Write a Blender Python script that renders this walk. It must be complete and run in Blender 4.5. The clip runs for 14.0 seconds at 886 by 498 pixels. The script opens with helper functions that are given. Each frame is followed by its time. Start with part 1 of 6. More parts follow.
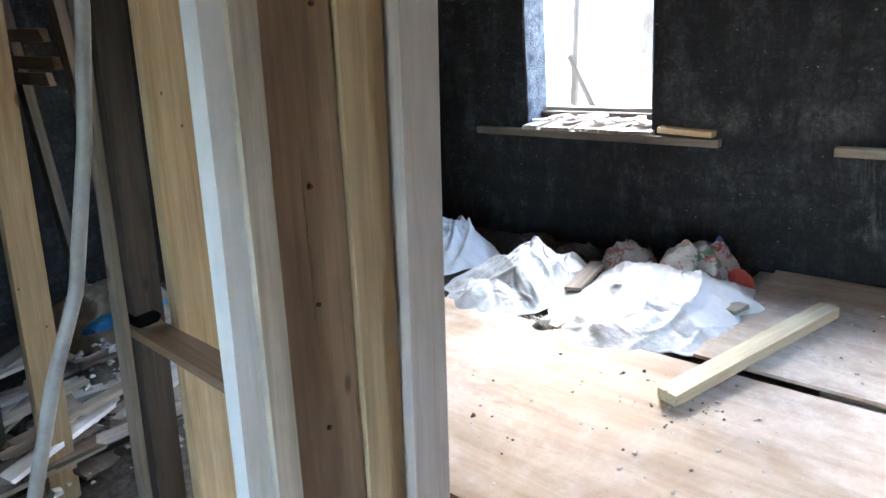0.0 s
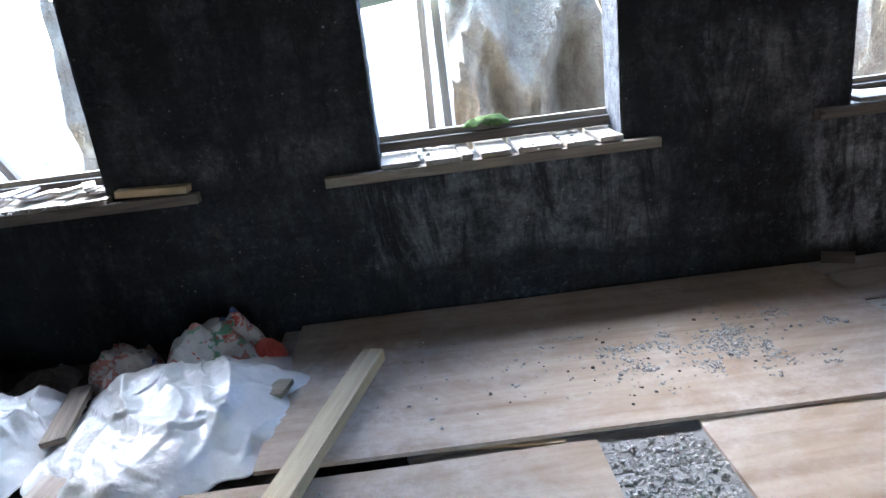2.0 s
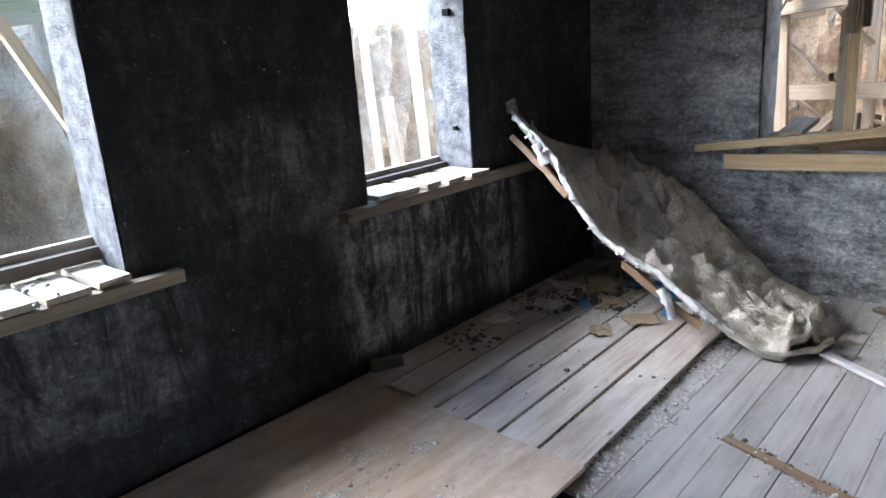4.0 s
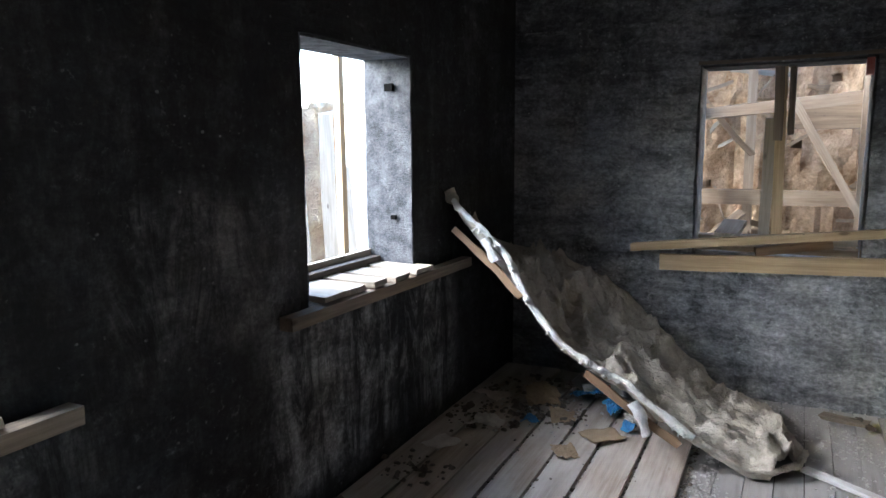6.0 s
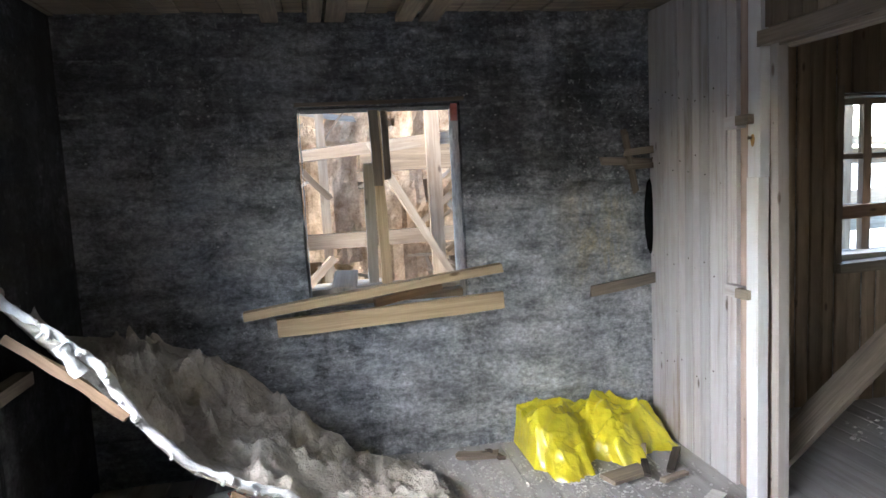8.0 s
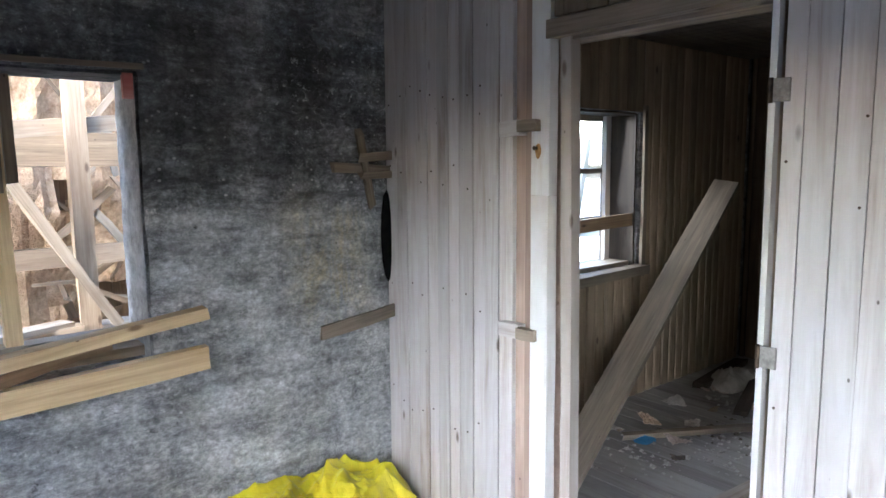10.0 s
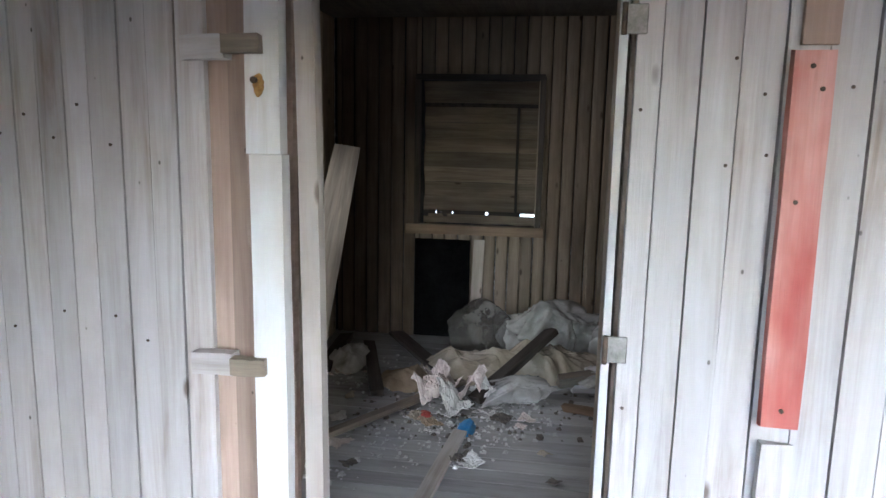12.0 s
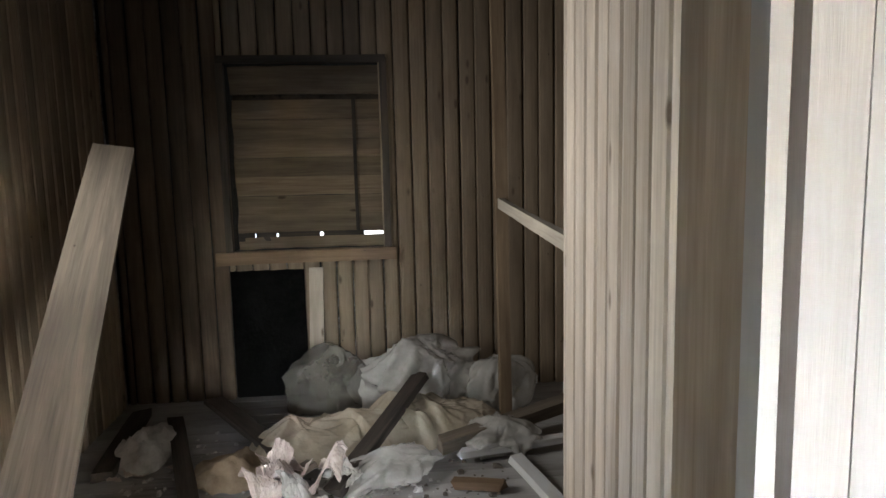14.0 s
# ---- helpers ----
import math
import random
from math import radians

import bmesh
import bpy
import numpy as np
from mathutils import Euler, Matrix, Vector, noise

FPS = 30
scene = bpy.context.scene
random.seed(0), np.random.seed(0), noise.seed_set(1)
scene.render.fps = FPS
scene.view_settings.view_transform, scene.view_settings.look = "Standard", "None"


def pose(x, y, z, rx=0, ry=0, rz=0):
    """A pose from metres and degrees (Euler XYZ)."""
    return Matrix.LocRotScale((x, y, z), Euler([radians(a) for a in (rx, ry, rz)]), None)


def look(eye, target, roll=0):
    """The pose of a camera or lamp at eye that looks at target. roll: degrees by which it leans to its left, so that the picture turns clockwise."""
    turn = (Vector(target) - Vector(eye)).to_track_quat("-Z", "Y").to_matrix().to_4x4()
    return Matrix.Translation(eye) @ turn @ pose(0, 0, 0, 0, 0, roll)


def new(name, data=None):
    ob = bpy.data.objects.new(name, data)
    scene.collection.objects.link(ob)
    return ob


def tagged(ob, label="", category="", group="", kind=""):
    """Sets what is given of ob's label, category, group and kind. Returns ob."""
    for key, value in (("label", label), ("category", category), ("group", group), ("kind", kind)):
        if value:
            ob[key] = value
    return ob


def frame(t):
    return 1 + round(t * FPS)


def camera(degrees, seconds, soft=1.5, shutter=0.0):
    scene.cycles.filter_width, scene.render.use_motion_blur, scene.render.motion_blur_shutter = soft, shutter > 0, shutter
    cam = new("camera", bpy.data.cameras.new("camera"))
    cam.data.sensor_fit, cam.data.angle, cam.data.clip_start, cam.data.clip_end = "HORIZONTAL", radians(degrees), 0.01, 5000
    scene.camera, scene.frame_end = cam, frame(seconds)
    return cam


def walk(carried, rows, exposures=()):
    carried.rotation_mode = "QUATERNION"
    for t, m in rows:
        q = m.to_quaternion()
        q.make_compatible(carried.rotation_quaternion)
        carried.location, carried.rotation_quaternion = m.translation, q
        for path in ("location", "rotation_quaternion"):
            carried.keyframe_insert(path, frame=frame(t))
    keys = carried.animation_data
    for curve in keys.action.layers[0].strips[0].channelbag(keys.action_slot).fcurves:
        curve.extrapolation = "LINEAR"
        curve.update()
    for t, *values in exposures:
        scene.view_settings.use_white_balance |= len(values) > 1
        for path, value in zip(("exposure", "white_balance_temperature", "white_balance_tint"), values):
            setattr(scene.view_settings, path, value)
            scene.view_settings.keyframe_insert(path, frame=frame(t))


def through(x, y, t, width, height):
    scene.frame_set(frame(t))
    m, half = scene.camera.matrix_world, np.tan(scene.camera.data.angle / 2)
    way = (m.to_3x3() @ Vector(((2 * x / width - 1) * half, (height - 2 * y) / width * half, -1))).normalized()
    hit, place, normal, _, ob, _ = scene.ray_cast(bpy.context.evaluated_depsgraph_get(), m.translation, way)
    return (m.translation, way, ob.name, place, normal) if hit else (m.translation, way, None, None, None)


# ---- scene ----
cam = camera(65.8, 14.0)
PATH = [
    (0, (3.637, 0.249, 1.727), (2.241, -1.018, 1.058), -5.1),
    (0.5, (3.429, 0.082, 1.716), (1.854, -0.953, 1.045), -7.2),
    (1, (3.229, -0.1, 1.631), (1.446, -0.722, 0.974), -5.6),
    (1.5, (3.046, -0.175, 1.534), (1.154, -0.283, 0.894), -5.0),
    (2, (2.804, -0.143, 1.499), (0.909, -0.091, 0.861), -6.8),
    (2.5, (2.584, -0.104, 1.468), (0.697, 0.164, 0.863), -7.1),
    (3, (2.35, -0.028, 1.288), (0.599, 0.809, 0.804), -5.6),
    (3.5, (2.024, -0.086, 1.489), (0.544, 1.123, 0.9), -4.7),
    (3.7, (1.95, -0.073, 1.521), (0.562, 1.24, 0.931), -4.6),
    (5.8, (1.1, 0.01, 1.475), (0.038, 1.678, 1.171), -0.8),
    (6, (1.032, 0.051, 1.466), (0.115, 1.802, 1.161), -0.4),
    (6.5, (0.854, 0.224, 1.473), (0.262, 2.101, 1.12), -1.2),
    (7, (0.661, 0.351, 1.495), (0.356, 2.303, 1.184), -2.1),
    (7.5, (0.456, 0.467, 1.524), (0.459, 2.452, 1.273), -3.4),
    (8, (0.562, 0.623, 1.531), (0.909, 2.58, 1.306), -2.8),
    (8.5, (0.574, 0.922, 1.582), (1.171, 2.82, 1.383), -3.9),
    (8.7, (0.559, 1.013, 1.618), (1.252, 2.88, 1.429), -3.6),
    (11, (0.585, 2.204, 1.518), (2.352, 3.09, 1.211), 2.5),
    (11.5, (0.653, 2.488, 1.527), (2.582, 2.926, 1.229), 2.5),
    (12, (0.877, 2.619, 1.486), (2.826, 2.938, 1.167), 1.2),
    (12.5, (1.182, 2.74, 1.484), (3.156, 2.912, 1.214), 0.4),
    (13, (1.339, 2.895, 1.482), (3.318, 2.844, 1.196), 0.2),
    (13.5, (1.521, 2.921, 1.455), (3.481, 2.64, 1.172), -1.5),
    (14, (1.906, 2.811, 1.353), (3.88, 2.619, 1.093), -1.3),
]
walk(cam, [(t, look(e, g, r)) for t, e, g, r in PATH],
     exposures=[(0, 5.60, 6050, 10), (0.45, 5.15, 5850, 10), (0.8, 5.00, 5650, 10), (1.5, 4.40, 5550, 10), (3.7, 4.55, 5800, 10), (6, 4.00, 5950, 10), (7.5, 4.40, 5950, 10), (8.5, 4.85, 5900, 10), (11, 4.90, 5700, 10), (12.5, 4.90, 5650, 10), (13.5, 5.20, 5850, 10), (14, 5.30, 6350, 10)])

# ---- world and sun ----
world = bpy.data.worlds.new("world")
scene.world = world
world.use_nodes = True
sky = world.node_tree.nodes.new("ShaderNodeTexSky")
sky.sky_type = "NISHITA"
sky.sun_disc = False
sky.sun_elevation = radians(31)
sky.sun_rotation = radians(242)
sky.air_density = 1.0
sky.dust_density = 1.0
world.node_tree.links.new(sky.outputs[0], world.node_tree.nodes["Background"].inputs[0])
world.node_tree.nodes["Background"].inputs[1].default_value = 0.15
sun = new("sun", bpy.data.lights.new("sun", "SUN"))
sun.data.energy = 1.3
sun.data.angle = radians(64)
sun.data.color = (1.0, 0.98, 0.95)
sun.matrix_basis = look((-14, -7.4, 9.4), (0, 0, 0))
# Sky light that comes in by the casement of the inner room.
casement = new("casement_daylight", bpy.data.lights.new("casement_daylight", "AREA"))
casement.data.shape = "RECTANGLE"
casement.data.size, casement.data.size_y = 0.72, 0.96
casement.data.energy = 0.46
casement.data.spread = radians(98)
casement.data.color = (1.0, 0.97, 0.92)
casement.matrix_basis = look((4.06, 4.40, 1.36), (4.24, 3.40, 1.20))


# ---- materials ----
def rgb(c):
    return (c[0], c[1], c[2], 1)


class Mat:
    """A small builder for node materials."""

    def __init__(self, name, rough=0.8):
        self.m = bpy.data.materials.new(name)
        self.m.use_nodes = True
        self.t = self.m.node_tree
        self.b = self.t.nodes["Principled BSDF"]
        self.b.inputs["Roughness"].default_value = rough
        self.co = self.t.nodes.new("ShaderNodeTexCoord").outputs["Object"]

    def node(self, kind, **values):
        n = self.t.nodes.new(kind)
        for k, v in values.items():
            n.inputs[k.replace("_", " ")].default_value = v
        return n

    def link(self, a, b):
        self.t.links.new(a, b)

    def coords(self, scale=(1, 1, 1), shift=None):
        n = self.t.nodes.new("ShaderNodeMapping")
        n.inputs["Scale"].default_value = scale
        self.link(self.co, n.inputs["Vector"])
        if shift is not None:
            self.link(shift, n.inputs["Location"])
        return n.outputs[0]

    def noise(self, scale, detail=4, rough=0.55, stretch=(1, 1, 1), shift=None, distortion=0.0):
        n = self.node("ShaderNodeTexNoise", Scale=scale, Detail=detail, Roughness=rough, Distortion=distortion)
        self.link(self.coords(stretch, shift), n.inputs["Vector"])
        return n.outputs["Fac"]

    def ramp(self, fac, stops):
        n = self.t.nodes.new("ShaderNodeValToRGB")
        e = n.color_ramp.elements
        while len(e) < len(stops):
            e.new(0.5)
        for el, (p, c) in zip(e, stops):
            el.position = p
            el.color = rgb(c) if isinstance(c, tuple) else (c, c, c, 1)
        self.link(fac, n.inputs[0])
        return n.outputs[0]

    def mix(self, fac, a, b, mode="MIX"):
        n = self.t.nodes.new("ShaderNodeMix")
        n.data_type, n.blend_type = "RGBA", mode
        for sock, v in ((n.inputs[0], fac), (n.inputs[6], a), (n.inputs[7], b)):
            if isinstance(v, tuple):
                sock.default_value = rgb(v)
            elif isinstance(v, (int, float)):
                sock.default_value = v
            else:
                self.link(v, sock)
        return n.outputs[2]

    def math(self, op, a, b=0.0):
        n = self.t.nodes.new("ShaderNodeMath")
        n.operation = op
        for sock, v in ((n.inputs[0], a), (n.inputs[1], b)):
            if isinstance(v, (int, float)):
                sock.default_value = v
            else:
                self.link(v, sock)
        return n.outputs[0]

    def random(self, k=7.0):
        """A shift that differs from object to object."""
        o = self.t.nodes.new("ShaderNodeObjectInfo").outputs["Random"]
        n = self.t.nodes.new("ShaderNodeCombineXYZ")
        for i in range(3):
            self.link(self.math("MULTIPLY", o, k * (i + 1.3)), n.inputs[i])
        return o, n.outputs[0]

    def done(self, colour, height=None, strength=0.3, distance=0.01):
        self.link(colour, self.b.inputs["Base Color"])
        if height is not None:
            n = self.node("ShaderNodeBump", Strength=strength, Distance=distance)
            self.link(height, n.inputs["Height"])
            self.link(n.outputs[0], self.b.inputs["Normal"])
        return self.m


def concrete(name, dark, mid, light, cover, tint, spread, drips=(), wash=0.0):
    """Board-marked concrete under soot, with pale scuffs, drips and lime spots."""
    k = Mat(name, 0.85)
    soot = k.noise(0.9, 5, 0.55)
    streak = k.noise(4.0, 7, 0.7, (1.6, 1.6, 0.3), distortion=0.3)
    band = k.noise(1.6, 6, 0.65, (0.35, 0.35, 5.0), distortion=0.2)
    fine = k.noise(34, 9, 0.82, (0.9, 0.9, 1.1))
    scuff = k.noise(8, 11, 0.82, (0.8, 0.8, 1.25), distortion=0.5)
    # Form boards: thin, broken dark joints about 0.16 m apart.
    w = k.node("ShaderNodeTexWave", Scale=1.0, Distortion=1.2, Detail=4.0, Detail_Scale=2.0)
    w.wave_type, w.bands_direction = "BANDS", "Z"
    k.link(k.coords((0.10, 0.10, 1.25)), w.inputs["Vector"])
    joint = k.math("MULTIPLY", k.ramp(w.outputs["Fac"], [(0.0, 1.0), (0.035, 0.0)]), k.ramp(k.noise(2.3, 5, 0.7), [(0.50, 0.0), (0.64, 1.0)]))
    a = k.math("ADD", k.math("MULTIPLY", soot, 0.30), k.math("MULTIPLY", band, 0.12))
    a = k.math("ADD", a, k.math("MULTIPLY", streak, 0.20))
    a = k.math("ADD", a, k.math("MULTIPLY", scuff, 0.36))
    a = k.math("ADD", a, k.math("MULTIPLY", fine, 0.27))
    c = k.ramp(a, [(cover - spread, dark), (cover, mid), (cover + spread, light)])
    hue = k.ramp(k.noise(1.7, 4), [(0.4, 0.0), (0.65, 1.0)])
    c = k.mix(hue, c, k.mix(1.0, c, tint, "MULTIPLY"))
    # Smears where the soot has worn thin, drawn out downwards on the black wall and along the form boards on the grey one.
    smear = k.noise(3.2, 9, 0.76, (0.4, 0.4, 2.6) if wash else (1.5, 1.5, 0.45), distortion=0.15)
    thin = k.math("MULTIPLY", k.ramp(smear, [(0.47, 0.0), (0.63, 1.0)]), k.ramp(k.noise(11, 9, 0.8), [(0.40, 0.15), (0.58, 1.0)]))
    c = k.mix(k.math("MULTIPLY", thin, 0.5), c, (mid[0] * 0.45 + light[0] * 0.55, mid[1] * 0.45 + light[1] * 0.55, mid[2] * 0.45 + light[2] * 0.55))
    burn = k.ramp(k.noise(4.4, 9, 0.78, (0.45, 0.45, 2.0) if wash else (1.1, 1.1, 0.8), distortion=0.4), [(0.52, 0.0), (0.64, 1.0)])
    c = k.mix(k.math("MULTIPLY", burn, 0.7), c, dark)
    spots = k.ramp(k.noise(30, 8, 0.85), [(0.585, 0.0), (0.615, 1.0)])
    patch = k.ramp(k.noise(1.6, 4), [(0.42, 0.0), (0.58, 1.0)])
    c = k.mix(k.math("MULTIPLY", k.math("MULTIPLY", spots, patch), 0.75 if wash else 0.35), c, (light[0] * 1.7, light[1] * 1.7, light[2] * 1.65))
    chip = k.node("ShaderNodeTexVoronoi", Scale=21.0)
    k.link(k.coords((1, 1, 1.3)), chip.inputs["Vector"])
    chips = k.math("MULTIPLY", k.ramp(k.math("ADD", chip.outputs["Distance"], k.math("MULTIPLY", k.math("SUBTRACT", fine, 0.5), 0.35)), [(0.11, 1.0), (0.17, 0.0)]), k.ramp(k.noise(5.0, 6, 0.75), [(0.47, 0.0), (0.54, 1.0)] if wash else [(0.55, 0.0), (0.62, 1.0)]))
    c = k.mix(k.math("MULTIPLY", chips, 0.8 if wash else 0.55), c, (min(0.6, light[0] * 2.2), min(0.6, light[1] * 2.2), min(0.6, light[2] * 2.15)))
    # Lime left on broken ridges between the form boards.
    ridge = k.ramp(k.math("ADD", w.outputs["Fac"], k.math("MULTIPLY", k.math("SUBTRACT", k.noise(18, 7, 0.8), 0.5), 0.10)), [(0.955, 0.0), (0.985, 1.0)])
    ridge = k.math("MULTIPLY", ridge, k.ramp(k.noise(3.4, 7, 0.8, (1, 1, 2)), [(0.52, 0.0), (0.60, 1.0)]))
    c = k.mix(k.math("MULTIPLY", ridge, 0.6 if wash else 0.0), c, (light[0] * 1.3, light[1] * 1.3, light[2] * 1.28))
    rust = k.ramp(k.noise(4.5, 5, 0.65), [(0.68, 0.0), (0.74, 1.0)])
    c = k.mix(k.math("MULTIPLY", rust, 0.4), c, (light[0] * 0.8, light[1] * 0.55, light[2] * 0.33))
    xyz = k.t.nodes.new("ShaderNodeSeparateXYZ")
    k.link(k.co, xyz.inputs[0])

    def between(value, a, b, soft):
        r0 = k.node("ShaderNodeMapRange", From_Min=a - soft, From_Max=a + soft)
        r1 = k.node("ShaderNodeMapRange", From_Min=b + soft, From_Max=b - soft)
        k.link(value, r0.inputs[0])
        k.link(value, r1.inputs[0])
        return k.math("MULTIPLY", r0.outputs[0], r1.outputs[0])

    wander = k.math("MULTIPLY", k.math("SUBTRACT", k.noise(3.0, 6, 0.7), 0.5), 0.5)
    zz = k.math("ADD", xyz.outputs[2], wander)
    if wash:
        # Old limewash left on the lower part of the wall.
        edge = k.math("ADD", xyz.outputs[2], k.math("MULTIPLY", wander, 0.14))
        lime = k.math("MULTIPLY", between(edge, -1.0, 1.37, 0.02), k.ramp(k.math("ADD", k.math("MULTIPLY", scuff, 0.5), k.math("MULTIPLY", k.noise(2.6, 7, 0.75, (1.2, 1.2, 0.6)), 0.5)), [(0.42, 0.1), (0.54, 1.0)]))
        c = k.mix(k.math("MULTIPLY", lime, wash), c, (0.50, 0.51, 0.52))
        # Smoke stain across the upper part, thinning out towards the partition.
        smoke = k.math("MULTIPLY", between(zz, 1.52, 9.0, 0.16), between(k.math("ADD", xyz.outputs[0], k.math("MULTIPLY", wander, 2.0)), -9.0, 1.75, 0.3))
        # Left of x = 0.1 soot and the corner's shade are painted together.
        corner_soot_shade = k.math("MULTIPLY", between(k.math("ADD", xyz.outputs[0], k.math("MULTIPLY", wander, 1.6)), -9.0, 0.1, 0.3), k.ramp(k.noise(3.5, 7, 0.75), [(0.40, 1.0), (0.66, 0.25)]))
        c = k.mix(k.math("MULTIPLY", k.math("MAXIMUM", smoke, corner_soot_shade), 0.42), c, dark)
    for axis, a, b, z0, z1, colour, amount in drips:
        run = k.ramp(k.noise(5.5, 9, 0.78, (1, 1, 0.24), distortion=0.7), [(0.43, 0.0), (0.57, 1.0)])
        run = k.math("MULTIPLY", run, k.ramp(k.noise(7, 6, 0.75), [(0.36, 0.15), (0.56, 1.0)]))
        run = k.math("MULTIPLY", run, between(xyz.outputs[axis], a, b, 0.12))
        run = k.math("MULTIPLY", run, between(k.math("ADD", xyz.outputs[2], k.math("MULTIPLY", wander, 0.8)), z0, z1, 0.06))
        c = k.mix(k.math("MULTIPLY", run, amount), c, colour)
    # Coarse sand and blotches in the face of the concrete.
    grit = k.ramp(k.noise(42, 8, 0.82, (0.8, 0.8, 1.0)), [(0.36, 0.52), (0.50, 1.0), (0.64, 1.6)])
    blotch = k.ramp(k.noise(5.0, 10, 0.78, (0.55, 0.55, 1.7), distortion=0.15), [(0.36, 0.42), (0.50, 1.0), (0.62, 1.4)])
    c = k.mix(0.85, c, k.mix(1.0, grit, blotch, "MULTIPLY"), "MULTIPLY")
    pit = k.ramp(k.noise(15, 9, 0.85), [(0.345, 1.0), (0.385, 0.0)])
    dark_marks = k.math("MAXIMUM", k.math("MULTIPLY", pit, 0.8), k.math("MULTIPLY", joint, 0.4))
    c = k.mix(dark_marks, c, (0.014, 0.014, 0.014))
    h = k.math("ADD", k.math("MULTIPLY", fine, 0.7), k.math("ADD", k.math("MULTIPLY", band, 0.8), k.math("MULTIPLY", dark_marks, -0.9)))
    h = k.math("ADD", h, k.math("MULTIPLY", scuff, 0.9))
    return k.done(c, h, 0.85, 0.02)


def wood(name, low, high, stain=None, amount=0.4, knots=True, paint=None, worn=0.5, rough=0.75, grain=1.0):
    """Wood with its grain along each piece's own X, varied from piece to piece; paint: a thin worn coat."""
    k = Mat(name, rough)
    o, shift = k.random()
    g = k.noise(22 * grain, 6, 0.65, (0.06, 1.0, 1.0), shift, 0.6)
    f = k.noise(120 * grain, 3, 0.6, (0.03, 1, 1), shift)
    big = k.noise(2.2, 4, 0.6, (0.7, 2, 2), shift)
    c = k.ramp(k.math("ADD", k.math("MULTIPLY", g, 0.7), k.math("MULTIPLY", f, 0.3)), [(0.34, low), (0.64, high)])
    c = k.mix(1.0, c, k.ramp(o, [(0.0, 0.72), (1.0, 1.12)]), "MULTIPLY")
    if paint:
        keep = k.math("ADD", k.math("MULTIPLY", big, 0.7), k.math("MULTIPLY", g, 0.45))
        c = k.mix(k.ramp(keep, [(worn - 0.1, 0.12), (worn + 0.14, 0.92)]), c, k.mix(1.0, paint, k.ramp(o, [(0.0, 0.8), (1.0, 1.05)]), "MULTIPLY"))
    if stain:
        c = k.mix(k.math("MULTIPLY", k.ramp(big, [(0.42, 0.0), (0.68, 1.0)]), amount), c, stain)
    if knots:
        v = k.node("ShaderNodeTexVoronoi", Scale=3.2)
        k.link(k.coords((1, 2.6, 2.6), shift), v.inputs["Vector"])
        spot = k.ramp(v.outputs["Distance"], [(0.05, 1.0), (0.11, 0.0)])
        c = k.mix(k.math("MULTIPLY", spot, 0.85), c, (low[0] * 0.35, low[1] * 0.3, low[2] * 0.28))
        v = k.node("ShaderNodeTexVoronoi", Scale=7.0)
        k.link(k.coords((1, 1.6, 1.6), shift), v.inputs["Vector"])
        spot = k.ramp(v.outputs["Distance"], [(0.028, 1.0), (0.05, 0.0)])
        c = k.mix(k.math("MULTIPLY", spot, 0.8), c, (0.05, 0.035, 0.025))
    return k.done(c, k.math("ADD", g, k.math("MULTIPLY", f, 0.5)), 0.35, 0.004)


def plywood(name, low, high, dust):
    """Dirty plywood: long soft grain, drifts of pale dust, brown scuffs and dark specks."""
    k = Mat(name, 0.8)
    o, shift = k.random()
    g = k.noise(9, 6, 0.6, (0.10, 1.0, 1.0), shift, 0.7)
    c = k.ramp(g, [(0.36, low), (0.62, high)])
    drift = k.math("MULTIPLY", k.ramp(k.noise(1.5, 7, 0.7, (0.8, 1, 1), shift, 0.5), [(0.42, 0.0), (0.62, 1.0)]), k.ramp(k.noise(16, 8, 0.75, shift=shift), [(0.38, 0.35), (0.60, 1.0)]))
    c = k.mix(k.math("MULTIPLY", drift, 0.75), c, dust)
    scuff = k.ramp(k.noise(5, 9, 0.78, (0.5, 1.3, 1), shift, 0.8), [(0.60, 0.0), (0.70, 1.0)])
    c = k.mix(k.math("MULTIPLY", scuff, 0.55), c, (low[0] * 0.5, low[1] * 0.45, low[2] * 0.42))
    speck = k.ramp(k.noise(60, 6, 0.8, shift=shift), [(0.655, 0.0), (0.68, 1.0)])
    c = k.mix(k.math("MULTIPLY", speck, 0.75), c, (0.05, 0.042, 0.035))
    return k.done(c, k.math("ADD", g, k.math("MULTIPLY", drift, 0.6)), 0.3, 0.004)


def plain(name, low, high, scale=6.0, rough=0.8, bump=0.3, distance=0.01, detail=6, metal=0.0):
    k = Mat(name, rough)
    k.b.inputs["Metallic"].default_value = metal
    n = k.noise(scale, detail, 0.65)
    f = k.noise(scale * 7, 4, 0.7)
    c = k.ramp(k.math("ADD", k.math("MULTIPLY", n, 0.7), k.math("MULTIPLY", f, 0.3)), [(0.36, low), (0.64, high)])
    return k.done(c, k.math("ADD", n, f), bump, distance)


